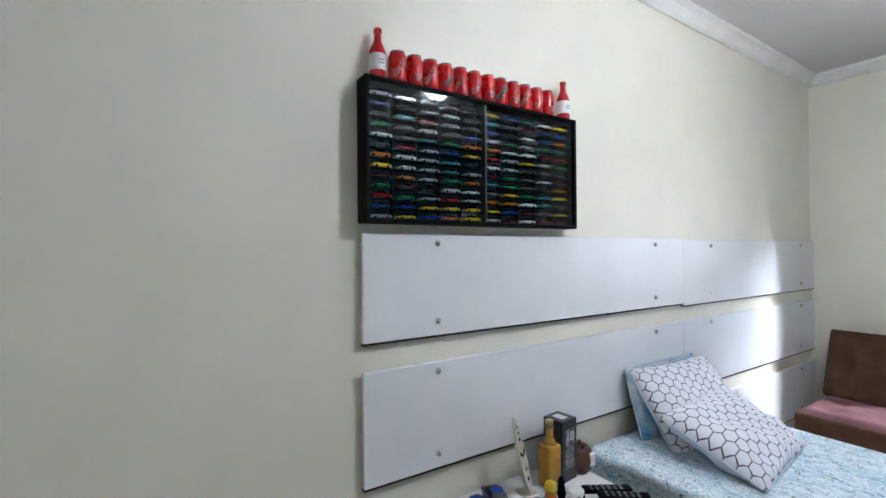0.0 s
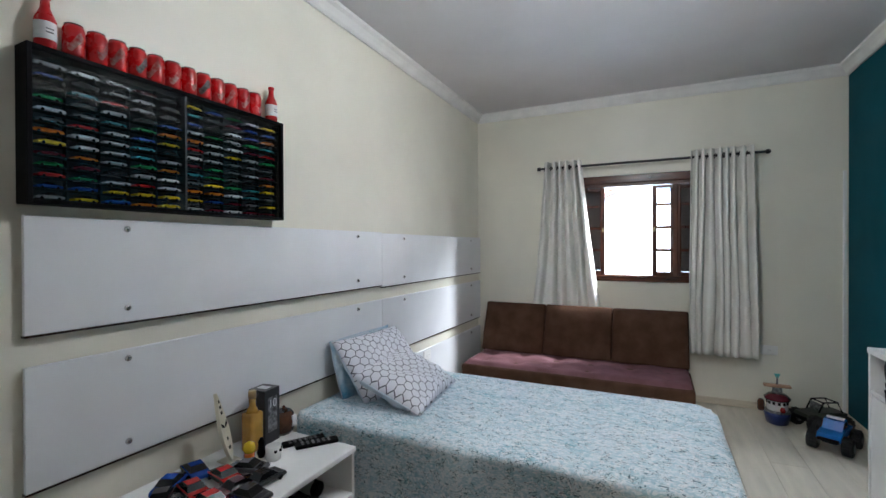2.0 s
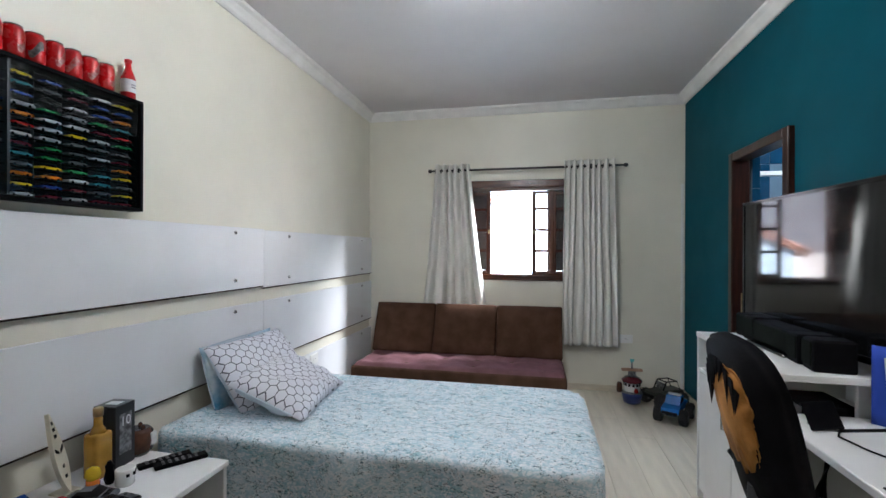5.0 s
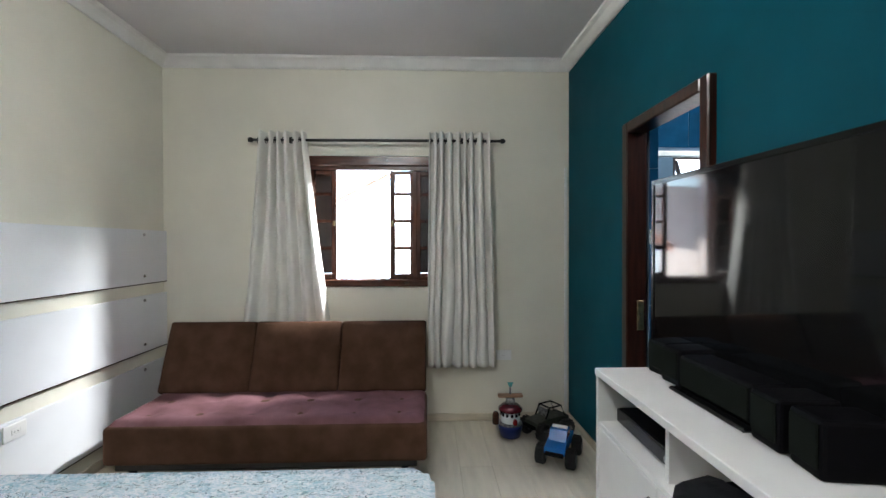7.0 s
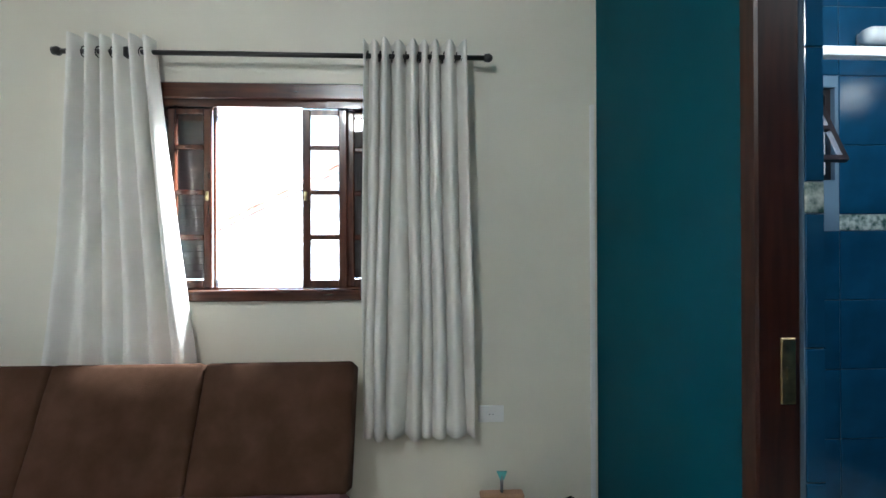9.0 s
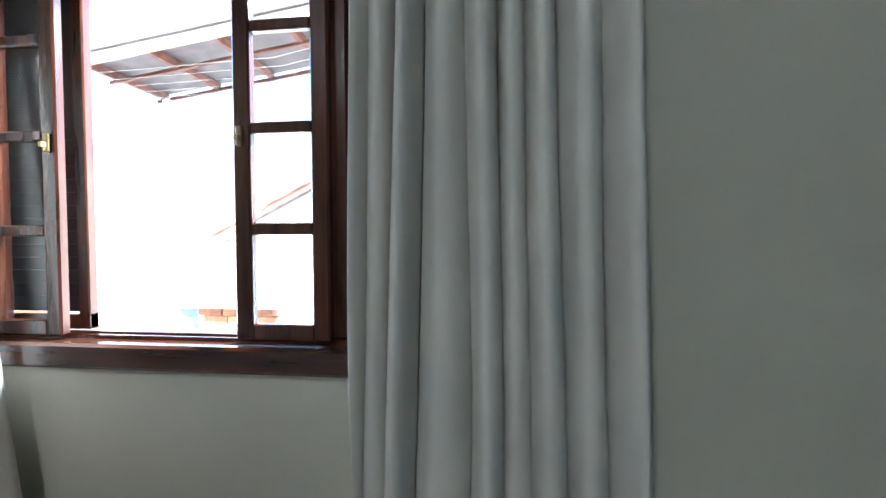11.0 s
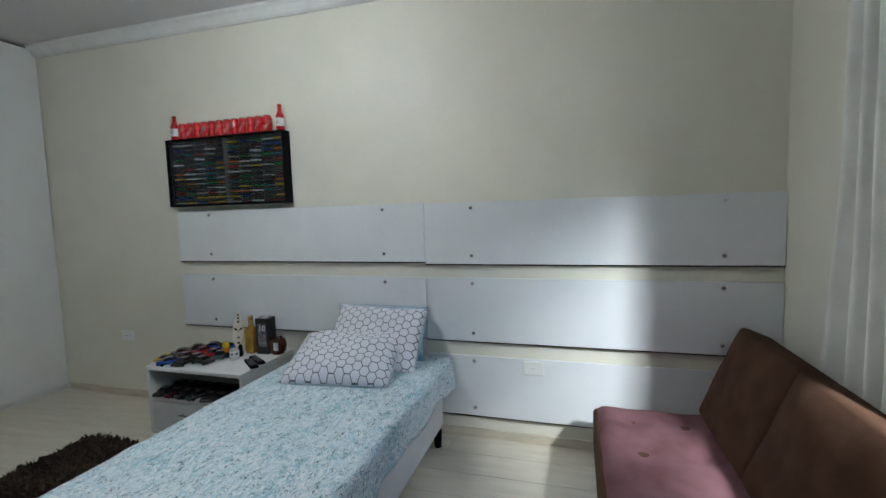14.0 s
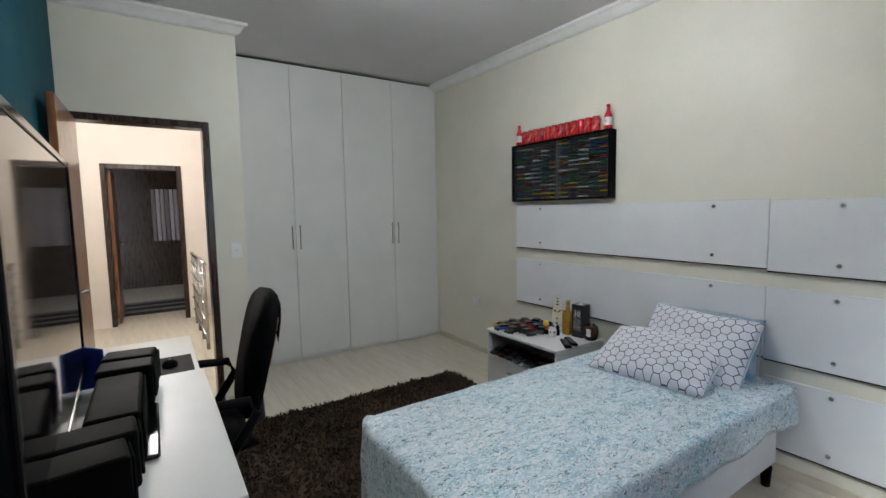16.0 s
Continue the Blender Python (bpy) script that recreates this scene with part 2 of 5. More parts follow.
PRINT = mat("grey_print", (0.25, 0.25, 0.26), 0.5, scale=60, second=(0.03, 0.03, 0.03))
BARREL = mat("brown_glazed_ceramic", (0.085, 0.032, 0.018), 0.2, vary=0.25, scale=20)
IVORY = mat("ivory_carved_wood", (0.62, 0.58, 0.46), 0.5, vary=0.05, scale=14)
WHITECER = mat("white_ceramic", (0.78, 0.78, 0.77), 0.2, vary=0.03)
RUBBER = mat("black_rubber", (0.012, 0.012, 0.012), 0.8, vary=0.1, bump=0.3, bscale=80)
BLUEPL = mat("bright_blue_plastic", (0.012, 0.16, 0.50), 0.25, vary=0.08)
NAVYPL = mat("navy_blue_plastic", (0.015, 0.03, 0.16), 0.3, vary=0.08)
OLIVE = mat("dark_olive_plastic", (0.035, 0.042, 0.030), 0.5, vary=0.2, scale=30)
TERRA = mat("terracotta_roof_tile", (0.66, 0.36, 0.28), 0.85, vary=0.2, scale=6, bump=0.2, rand=0.15)
WHITEWASH = mat("whitewashed_render", (0.80, 0.76, 0.74), 0.9, vary=0.06, scale=2, bump=0.3, bscale=40)
PALEBLUE = mat("pale_blue_render", (0.55, 0.68, 0.80), 0.9, vary=0.05, scale=2, bump=0.3, bscale=40)
BRICK = mat("orange_hollow_brick", (0.45, 0.20, 0.11), 0.9, vary=0.2, scale=9, bump=0.3, rand=0.15)
ZINC = mat("grey_roof_sheet", (0.14, 0.135, 0.14), 0.6, vary=0.15, scale=3)
CONCRETE = mat("grey_concrete", (0.38, 0.37, 0.35), 0.9, vary=0.15, scale=2, bump=0.3)
HALLPAINT = mat("pink_white_hall_paint", (0.72, 0.66, 0.60), 0.6, vary=0.03, scale=2.5)
FLAGBLUE = mat("royal_blue_flag_cloth", (0.010, 0.055, 0.40), 0.7, vary=0.08, bump=0.2, bscale=300)
FLAGWHITE = mat("white_flag_print", (0.62, 0.62, 0.60), 0.7, vary=0.05)
PANE = glass("window_glass", (0.97, 0.98, 0.98))
CASEGLASS = glass("display_case_glass", (0.84, 0.87, 0.88), 0.05)
HEX, SPREAD = hex_fabric("hexagon_print_cloth"), bedspread_fabric("turquoise_jacquard")


# ---- mesh helpers ----
def box(bm, x0, x1, y0, y1, z0, z1, bevel=0.0, seg=1):
    vs = bmesh.ops.create_cube(bm, size=1)["verts"]
    for v in vs:
        v.co = Vector((x0 + (v.co.x + 0.5) * (x1 - x0), y0 + (v.co.y + 0.5) * (y1 - y0), z0 + (v.co.z + 0.5) * (z1 - z0)))
    if bevel:
        es = list({e for v in vs for e in v.link_edges})
        bmesh.ops.bevel(bm, geom=es, offset=bevel, segments=seg, profile=0.5, affect="EDGES")
    return bm


def cube(x0, x1, y0, y1, z0, z1, bevel=0.0, seg=1):
    return box(bmesh.new(), x0, x1, y0, y1, z0, z1, bevel, seg)


def lathe(bm, profile, n=20, center=(0, 0, 0), axis="z"):
    """Revolves (radius, height) pairs, closed at both ends."""
    rings = []
    for r, h in profile:
        ring = []
        for i in range(n):
            a = 2 * math.pi * i / n
            p = (r * math.cos(a), r * math.sin(a), h)
            p = {"z": p, "x": (p[2], p[0], p[1]), "y": (p[0], p[2], p[1])}[axis]
            ring.append(bm.verts.new(Vector(p) + Vector(center)))
        rings.append(ring)
    flip = axis == "y"
    for a, b in zip(rings, rings[1:]):
        for i in range(n):
            f = [a[i], a[(i + 1) % n], b[(i + 1) % n], b[i]]
            fc = bm.faces.new(f[::-1] if flip else f)
            fc.smooth = True
    bm.faces.new(rings[0] if flip else rings[0][::-1])
    bm.faces.new(rings[-1][::-1] if flip else rings[-1])
    return bm


def tube(bm, pts, r, n=8):
    pts = [Vector(p) for p in pts]
    rings = []
    for i, p in enumerate(pts):
        d = (pts[min(i + 1, len(pts) - 1)] - pts[max(i - 1, 0)]).normalized()
        u = d.cross(Vector((0, 0, 1)) if abs(d.z) < 0.9 else Vector((1, 0, 0))).normalized()
        w = d.cross(u)
        rings.append([bm.verts.new(p + r * (math.cos(2 * math.pi * k / n) * u + math.sin(2 * math.pi * k / n) * w)) for k in range(n)])
    for a, b in zip(rings, rings[1:]):
        for k in range(n):
            bm.faces.new((a[k], b[k], b[(k + 1) % n], a[(k + 1) % n])).smooth = True
    bm.faces.new(rings[0])
    bm.faces.new(rings[-1][::-1])
    return bm


def prism(bm, outline, h0, h1, axis="x", smooth=False):
    """Extrudes an outline (two coordinates) along an axis."""
    def at(p, h):
        return {"x": (h, p[0], p[1]), "y": (p[0], h, p[1]), "z": (p[0], p[1], h)}[axis]
    a, b = [bm.verts.new(at(p, h0)) for p in outline], [bm.verts.new(at(p, h1)) for p in outline]
    n = len(outline)
    for i in range(n):
        bm.faces.new((a[i], a[(i + 1) % n], b[(i + 1) % n], b[i])).smooth = smooth
    bm.faces.new(a[::-1])
    bm.faces.new(b)
    bmesh.ops.recalc_face_normals(bm, faces=bm.faces)
    return bm


def cushion(bm, sx, sy, h, p=3.0, nu=16, nv=16, wrinkle=0.0, seed=0.0):
    """A stuffed pillow: two grids that meet in a seam, thickest in the middle."""
    grids = []
    for side in (1, -1):
        g = []
        for i in range(nu + 1):
            row = []
            for j in range(nv + 1):
                u, v = 2 * i / nu - 1, 2 * j / nv - 1
                k = max(0.0, (1 - abs(u) ** p) * (1 - abs(v) ** p)) ** 0.55
                pin = 1 - 0.06 * (1 - abs(u * v)) * max(abs(u), abs(v)) ** 4
                w = wrinkle * noise.noise(Vector((u * 2.2 + seed, v * 2.2, side))) * k
                row.append(bm.verts.new((u * sx / 2 * pin, v * sy / 2 * pin, side * h / 2 * k + w)))
            g.append(row)
        grids.append(g)
        for i in range(nu):
            for j in range(nv):
                f = [g[i][j], g[i + 1][j], g[i + 1][j + 1], g[i][j + 1]]
                bm.faces.new(f if side > 0 else f[::-1]).smooth = True
    bmesh.ops.remove_doubles(bm, verts=bm.verts, dist=0.0004)
    return bm


def mesh_of(bm, name, material):
    me = bpy.data.meshes.new(name)
    bm.to_mesh(me)
    bm.free()
    for m in material if isinstance(material, (list, tuple)) else [material]:
        me.materials.append(m)
    return me


def part(name, bm, material, parent, label=""):
    ob = new(name, mesh_of(bm, name, material))
    ob.parent = parent
    if label:
        ob["label"] = label
    return ob


def thing(name, m, label, category, group="", kind=""):
    ob = new(name)
    ob.empty_display_size = 0.05
    ob.matrix_world = m if isinstance(m, Matrix) else pose(*m)
    return tagged(ob, label, category, group, kind)


def solid(name, bm, material, label, category, group="", kind="", m=None):
    ob = new(name, mesh_of(bm, name, material))
    if m is not None:
        ob.matrix_world = m if isinstance(m, Matrix) else pose(*m)
    return tagged(ob, label, category, group, kind)


def smooth(bm):
    for f in bm.faces:
        f.smooth = True
    return bm


def struct(name, bm, material, label, category):
    return solid(name, bm, material, label, category, kind="structure")


SKEW = 0.0205      # the teal wall runs a little out of square


def east(y):
    return 3.0 - SKEW * y


def skewed(bm):
    for v in bm.verts:
        v.co.x -= SKEW * v.co.y
    return bm

# ---- the room's shell ----
CZ = 2.81      # walls end inside the ceiling slab


def roof(y):
    """Underside of the ceiling, which rises a little towards the wardrobe."""
    return 2.695 - 0.010 * y


struct("wall_west", cube(-0.15, 0, -5.75, 0.16, 0, CZ), CREAM, "cream painted bedroom wall with white panels", "wall")
bm = cube(0, 0.86, 0, 0.16, 0, CZ)
box(bm, 2.06, 3.0, 0, 0.16, 0, CZ)
box(bm, 0.86, 2.06, 0, 0.16, 0, 1.03)
box(bm, 0.86, 2.06, 0, 0.16, 1.95, CZ)
struct("wall_north", bm, CREAM, "cream painted wall round the window", "wall")
bm = cube(3.0, 3.1, -0.95, 0.16, 0, CZ)
box(bm, 3.0, 3.1, -4.41, -1.640, 0, CZ)
box(bm, 3.0, 3.1, -1.640, -0.95, 1.93, CZ)
struct("wall_east", skewed(bm), TEAL, "dark teal painted accent wall with a doorway", "wall")
bm = cube(2.08, 2.281, -4.53, -4.41, 0, CZ)
box(bm, 2.281, 3.09, -4.53, -4.41, 2.035, CZ)
box(bm, 2.08, 2.2, -5.75, -4.53, 0, CZ)
struct("wall_south", bm, CREAM, "cream painted wall beside the bedroom door", "wall")
struct("wall_back", cube(0, 2.2, -5.87, -5.75, 0, CZ), CREAM, "plain wall behind the wardrobe", "wall")
bm = cube(-0.15, 5.0, -12.2, 0.16, 0, 0.13)
for v in bm.verts:
    v.co.z += roof(v.co.y)
struct("ceiling", bm, CEIL, "plain matt white ceiling", "ceiling")
FLOOR = struct("floor", cube(-0.15, 5.0, -12.2, 0.16, -0.12, -0.008), BASEB, "pale oak laminate plank floor", "floor")


def cornice(run, p0, p1, inward):
    """Plaster cove of stepped profile between two points, set into the room by `inward`."""
    prof = [(0, 0), (0, 0.085), (0.075, 0.085), (0.073, 0.066), (0.052, 0.052), (0.036, 0.030), (0.026, 0.012), (0.012, 0.0)]
    b = bmesh.new()
    rings = []
    for p in (p0, p1):
        rings.append([b.verts.new((p[0] + inward[0] * d * p[2][0], p[1] + inward[1] * d * p[2][1], roof(p[1]) - 0.078 + h * 0.9)) for d, h in prof])
        # mitre: the offset along the run grows with the depth
        for v, (d, h) in zip(rings[-1], prof):
            v.co.x += p[3][0] * d
            v.co.y += p[3][1] * d
    n = len(prof)
    for i in range(n):
        b.faces.new((rings[0][i], rings[0][(i + 1) % n], rings[1][(i + 1) % n], rings[1][i]))
    b.faces.new(rings[0])
    b.faces.new(rings[1][::-1])
    bmesh.ops.recalc_face_normals(b, faces=b.faces)
    return struct(run, b, PLASTER, "white stepped plaster cornice", "cornice")


one = (1, 1)
cornice("trim_west", (0.001, -5.03, one, (0, 0)), (0.001, -0.001, one, (0, -1)), (1, 0))
cornice("trim_north", (0.001, -0.001, one, (1, 0)), (2.999, -0.001, one, (-1, 0)), (0, -1))
cornice("trim_east", (2.999, -0.001, one, (0, -1)), (east(-4.409) - 0.001, -4.409, one, (0, 1)), (-1, 0))
cornice("trim_south", (east(-4.41), -4.409, one, (-1, 0)), (2.08, -4.409, one, (-1, 0)), (0, 1))
for nm, b in (("baseboard_west", cube(0.0005, 0.014, -5.005, -0.0145, 0, 0.055, 0.003)), ("baseboard_north", cube(0.0005, 2.97, -0.014, -0.0005, 0, 0.055, 0.003)),
              ("baseboard_east", skewed(cube(2.986, 2.9995, -0.91, -0.001, 0, 0.055, 0.003))), ("baseboard_south", cube(2.082, 2.26, -4.4095, -4.396, 0, 0.055, 0.003))):
    struct(nm, b, BASEB, "low beige skirting board", "baseboard")
struct("trim_cable_duct", cube(2.965, 2.985, -0.016, -0.0005, 0.056, 1.90, 0.003), SWITCH, "narrow white cable duct in the corner", "trim")


# ---- window ----
def window():
    w = thing("window_1", (1.46, 0.0, 1.03), "varnished red-brown wooden sliding window, half open", "window", kind="structure")

    def P(name, b, m, parent=w, label=""):
        for v in b.verts:
            v.co -= Vector((1.46, 0.0, 1.03))
        return part(name, b, m, parent, label)
    P("sill", box(cube(0.83, 2.09, -0.030, -0.002, 1.012, 1.064, 0.006), 0.862, 2.058, -0.002, 0.158, 1.031, 1.060), WOODH)
    P("head", box(cube(0.83, 2.09, -0.022, -0.002, 1.905, 1.978, 0.006), 0.862, 2.058, -0.002, 0.158, 1.875, 1.948), WOODH)
    P("jamb", box(cube(0.83, 0.868, -0.020, -0.002, 1.064, 1.905, 0.005), 0.862, 0.885, 0, 0.158, 1.060, 1.875), WOOD)
    P("jamb", box(cube(2.05, 2.09, -0.020, -0.002, 1.064, 1.905, 0.005), 2.036, 2.058, 0, 0.158, 1.060, 1.875), WOOD)
    b = cube(0.885, 2.036, 0.036, 0.043, 1.060, 1.068)
    box(b, 0.885, 2.036, 0.070, 0.077, 1.060, 1.068)
    P("track", b, WOODH)
    rows = [(1.102, 1.283), (1.307, 1.486), (1.509, 1.688), (1.711, 1.846)]
    for i, (x0, x1, y) in enumerate(((0.89, 1.075, 0.046), (1.062, 1.256, 0.012), (1.655, 1.855, 0.012), (1.845, 2.034, 0.046))):
        b = cube(x0, x0 + 0.037, y, y + 0.024, 1.068, 1.872, 0.004)
        box(b, x1 - 0.037, x1, y, y + 0.024, 1.068, 1.872, 0.004)
        zs = [1.068] + [v for r in rows for v in r] + [1.872]
        for z0, z1 in zip(zs[::2], zs[1::2]):
            box(b, x0 + 0.037, x1 - 0.037, y + 0.002, y + 0.022, z0, z1, 0.003)
        s = P("sash", b, WOOD)
        for z0, z1 in rows:
            g = P("pane", cube(x0 + 0.036, x1 - 0.036, y + 0.010, y + 0.014, z0 - 0.001, z1 + 0.001), PANE, s)
            g.visible_shadow = False
    for x in (1.238, 1.672):
        P("latch", box(cube(x - 0.006, x + 0.006, 0.004, 0.012, 1.46, 1.50, 0.002), x - 0.004, x + 0.004, -0.006, 0.004, 1.47, 1.48), BRASS)
    for x0, x1 in ((0.888, 1.235), (1.80, 2.034)):
        b = cube(x0, x0 + 0.03, 0.100, 0.125, 1.064, 1.873, 0.003)
        box(b, x1 - 0.03, x1, 0.100, 0.125, 1.064, 1.873, 0.003)
        box(b, x0, x1, 0.101, 0.124, 1.064, 1.10)
        box(b, x0, x1, 0.101, 0.124, 1.84, 1.873)
        sh = P("shutter", b, WOOD)
        b = bmesh.new()
        for k in range(24):
            z = 1.105 + k * 0.0306
            prism(b, [(0.108, z + 0.036), (0.111, z + 0.037), (0.119, z - 0.001), (0.116, z - 0.002)], x0 + 0.03, x1 - 0.03, "x")
        P("slats", b, LOUVRE, sh)


window()


def curtain(name, tl, tr, bl, br, folds, z1, seed):
    t = thing(name, ((tl + tr) / 2, -0.08, 2.09), "long off-white eyelet curtain hanging in soft folds", "curtain", "window curtains")
    b = bmesh.new()
    nu, nv = folds * 14, 44
    ox, oz = (tl + tr) / 2, 2.09
    g = []
    for j in range(nv + 1):
        k = j / nv
        row = []
        for i in range(nu + 1):
            u = i / nu
            x = (tl + (tr - tl) * u) * (1 - k ** 1.15) + (bl + (br - bl) * u) * k ** 1.15
            wob = noise.noise(Vector((u * 3 + seed, k * 1.5, seed)))
            ph = 2 * math.pi * folds * (u + 0.022 * math.sin(2 * math.pi * 2 * u + seed) + 0.06 * wob * (0.35 + k))
            amp = 0.040 * (1 - 0.2 * k) + 0.012 * wob * k
            deep = 0.95 + 0.5 * noise.noise(Vector((u * folds * 0.9, 0.4 * k, seed + 4)))
            y = amp * deep * (math.sin(ph) + 0.2 * math.sin(2 * ph + 0.8) + 0.10 * k * math.sin(3 * ph + seed)) + 0.010 * k * math.sin(ph * 0.5 + seed) + 0.004 * noise.noise(Vector((u * 20, k * 4, seed)))
            x += 0.008 * math.cos(ph) * (0.4 + k)
            row.append(b.verts.new((x - ox, y, 2.135 - oz + (z1 - 2.135) * k + 0.006 * wob * k)))
        g.append(row)
    for j in range(nv):
        for i in range(nu):
            b.faces.new((g[j][i], g[j][i + 1], g[j + 1][i + 1], g[j + 1][i])).smooth = True
    c = part("cloth", b, CURTAIN, t)
    md = c.modifiers.new("thickness", "SOLIDIFY")
    md.thickness = 0.0025
    for f in range(2 * folds):
        x = tl + (tr - tl) * (f + 0.5) / (2 * folds) - ox
        r = bmesh.new()
        pts = [(x + 0.004 * math.sin(a), 0.022 * math.cos(a), -0.015 + 0.022 * math.sin(a)) for a in [2 * math.pi * q / 12 for q in range(13)]]
        tube(r, pts, 0.003, 5)
        part("eyelet", r, BLACKMETAL, t)


curtain("curtain", 0.705, 1.055, 0.56, 1.26, 6, 0.42, 1.0)
curtain("curtain", 1.945, 2.385, 1.925, 2.425, 8, 0.425, 5.0)
rod = thing("curtain_rod", (1.57, -0.08, 2.077), "thin black metal curtain rod on wall brackets", "curtain rod")
part("rod", tube(bmesh.new(), [(-0.90, 0, 0), (0.90, 0, 0)], 0.0105, 12), BLACKMETAL, rod)
for sx in (-1, 1):
    part("finial", lathe(bmesh.new(), [(0.010, -0.012), (0.017, -0.010), (0.019, 0.010), (0.012, 0.022), (0.004, 0.026)], 14, (sx * 0.91, 0, 0), "x"), BLACKMETAL, rod)
for x in (-0.62, 0.62):
    b = tube(bmesh.new(), [(x, 0, -0.012), (x, 0.076, -0.012)], 0.006)
    lathe(b, [(0.022, 0.070), (0.022, 0.078)], 14, (x, 0, -0.012), "y")
    box(b, x - 0.008, x + 0.008, -0.016, 0.016, -0.024, 0.018, 0.004)
    part("bracket", b, BLACKMETAL, rod)


# ---- wall panels behind the bed ----
def wall_panel(y0, y1, z0, z1, screws):
    t = thing("headboard_panel", (0.0, y0, z0), "glossy white board panel screwed to the wall", "wall panel", "headboard panels")
    part("board", cube(0.011, 0.025, 0, y1 - y0, 0, z1 - z0, 0.002), WHITEPAINT, t)
    part("spacer", cube(0.0, 0.011, 0.04, y1 - y0 - 0.04, 0.04, z1 - z0 - 0.04), BASEB, t)
    # dark strip drawn in place of the shadow below the board
    part("edge_strip", cube(0.004, 0.024, 0, y1 - y0, -0.007, 0.0), DARKWOOD, t, "thin dark strip for the panel's shadow line")
    for y in screws:
        for z in (0.05, z1 - z0 - 0.033):
            part("screw_cap", lathe(bmesh.new(), [(0.011, 0.025), (0.011, 0.029), (0.008, 0.033), (0.003, 0.034)], 12, (0, y - y0, z), "x"), STEEL, t, "round chrome screw cap")


wall_panel(-3.725, -1.852, 1.074, 1.430, (-3.444, -2.12))
wall_panel(-1.849, -0.004, 1.062, 1.424, (-1.563, -0.265))
wall_panel(-3.725, -1.852, 0.607, 0.980, (-3.444, -2.12))
wall_panel(-1.849, -0.004, 0.600, 0.980, (-1.563, -0.265))
wall_panel(-1.849, -0.004, 0.143, 0.512, (-1.563, -0.265))


def wall_plate(m, kind):
    t = thing("wall_socket" if kind == "socket" else "light_switch", m, "white plastic wall %s plate" % kind, "wall " + kind)
    part("plate", cube(-0.058, 0.058, -0.010, 0, -0.038, 0.038, 0.004, 2) if kind == "socket" else cube(-0.038, 0.038, -0.010, 0, -0.058, 0.058, 0.004, 2), SWITCH, t)
    part("insert", cube(-0.022, 0.022, -0.013, -0.010, -0.012, 0.012, 0.002), SWITCH, t)
    for x in (-0.008, 0.008):
        part("hole" if kind == "socket" else "rocker_edge", cube(x - 0.002, x + 0.002, -0.0138, -0.013, -0.002, 0.002), BLACKPL, t)


wall_plate((0.025, -1.214, 0.462, 0, 0, 90), "socket")
wall_plate((0.0, -4.33, 0.485, 0, 0, 90), "socket")
wall_plate((2.505, 0.0, 0.49), "socket")
wall_plate((2.150, -4.41, 1.137, 0, 0, 180), "switch")

# ---- wardrobe ----
wd = thing("wardrobe", (0, -5.03, 0), "built-in white wardrobe with four closed hinged doors", "wardrobe")
b = cube(0.002, 2.078, -0.62, -0.024, 0.045, 2.718)
part("body", b, WARDROBE, wd)
part("plinth", cube(0.002, 2.078, -0.62, -0.03, 0.0, 0.035), WARDROBE, wd)
# black strip gives the gap above the doors its shade
part("filler", cube(0.002, 2.078, -0.62, -0.05, 2.718, 2.744), BLACKPL, wd, "black strip for the shaded gap under the ceiling")
edges = [0.004, 0.536, 1.062, 1.552, 2.076]
for i in range(4):
    d = part("door", cube(edges[i] + 0.002, edges[i + 1] - 0.002, -0.021, 0, 0.042, 2.722, 0.0025), WARDROBE, wd)
    x = edges[i + 1] - 0.035 if i in (0, 2) else edges[i] + 0.035
    h = tube(bmesh.new(), [(x, 0.028, 1.065), (x, 0.028, 1.285)], 0.006)
    for z in (1.09, 1.26):
        tube(h, [(x, 0.0, z), (x, 0.028, z)], 0.004)
    part("handle", h, STEEL, d, "slim brushed steel bar handle")


# ---- bedroom door, standing open against the teal wall ----
dr = thing("door_1", (2.68, -4.41, 0), "dark wooden door frame round an open bedroom door", "door", kind="structure")
b = cube(2.282 - 2.68, 2.326 - 2.68, -0.125, 0.012, 0, 2.04, 0.005)
part("frame_post", b, DARKWOOD, dr)
part("frame_post", cube(3.045 - 2.68, 3.088 - 2.68, -0.125, 0.012, 0, 2.04, 0.005), DARKWOOD, dr)
part("frame_head", cube(2.326 - 2.68, 3.045 - 2.68, -0.125, 0.012, 1.995, 2.04, 0.005), DARKWOOD, dr)
leaf = part("leaf", cube(0.325, 0.358, 0.02, 0.74, 0.01, 1.99, 0.003), DOORWOOD, dr, "warm brown varnished door leaf, open")
part("handle", tube(bmesh.new(), [(0.325, 0.68, 1.02), (0.28, 0.68, 1.02), (0.275, 0.60, 1.02)], 0.008), STEEL, leaf, "steel lever handle")

# ---- bathroom door frame ----
fx = 3.022
bd = thing("door_2", (fx, -1.35, 0), "varnished dark red wooden frame of the open bathroom doorway", "door", kind="structure")
for y0, y1 in ((0.372, 0.430), (-0.316, -0.260)):
    pst = part("frame_post", cube(-0.022, 0.09, y0, y1, 0, 1.972, 0.006), FRAMEWOOD, bd)
    if y0 > 0:
        part("strike_plate", box(cube(0.035, 0.072, 0.367, 0.373, 0.86, 1.02, 0.002), 0.047, 0.060, 0.364, 0.368, 0.92, 0.95), BRASS, pst, "worn brass strike plate")
part("frame_head", cube(-0.022, 0.09, -0.260, 0.372, 1.915, 1.972, 0.006), FRAMEWOOD, bd)

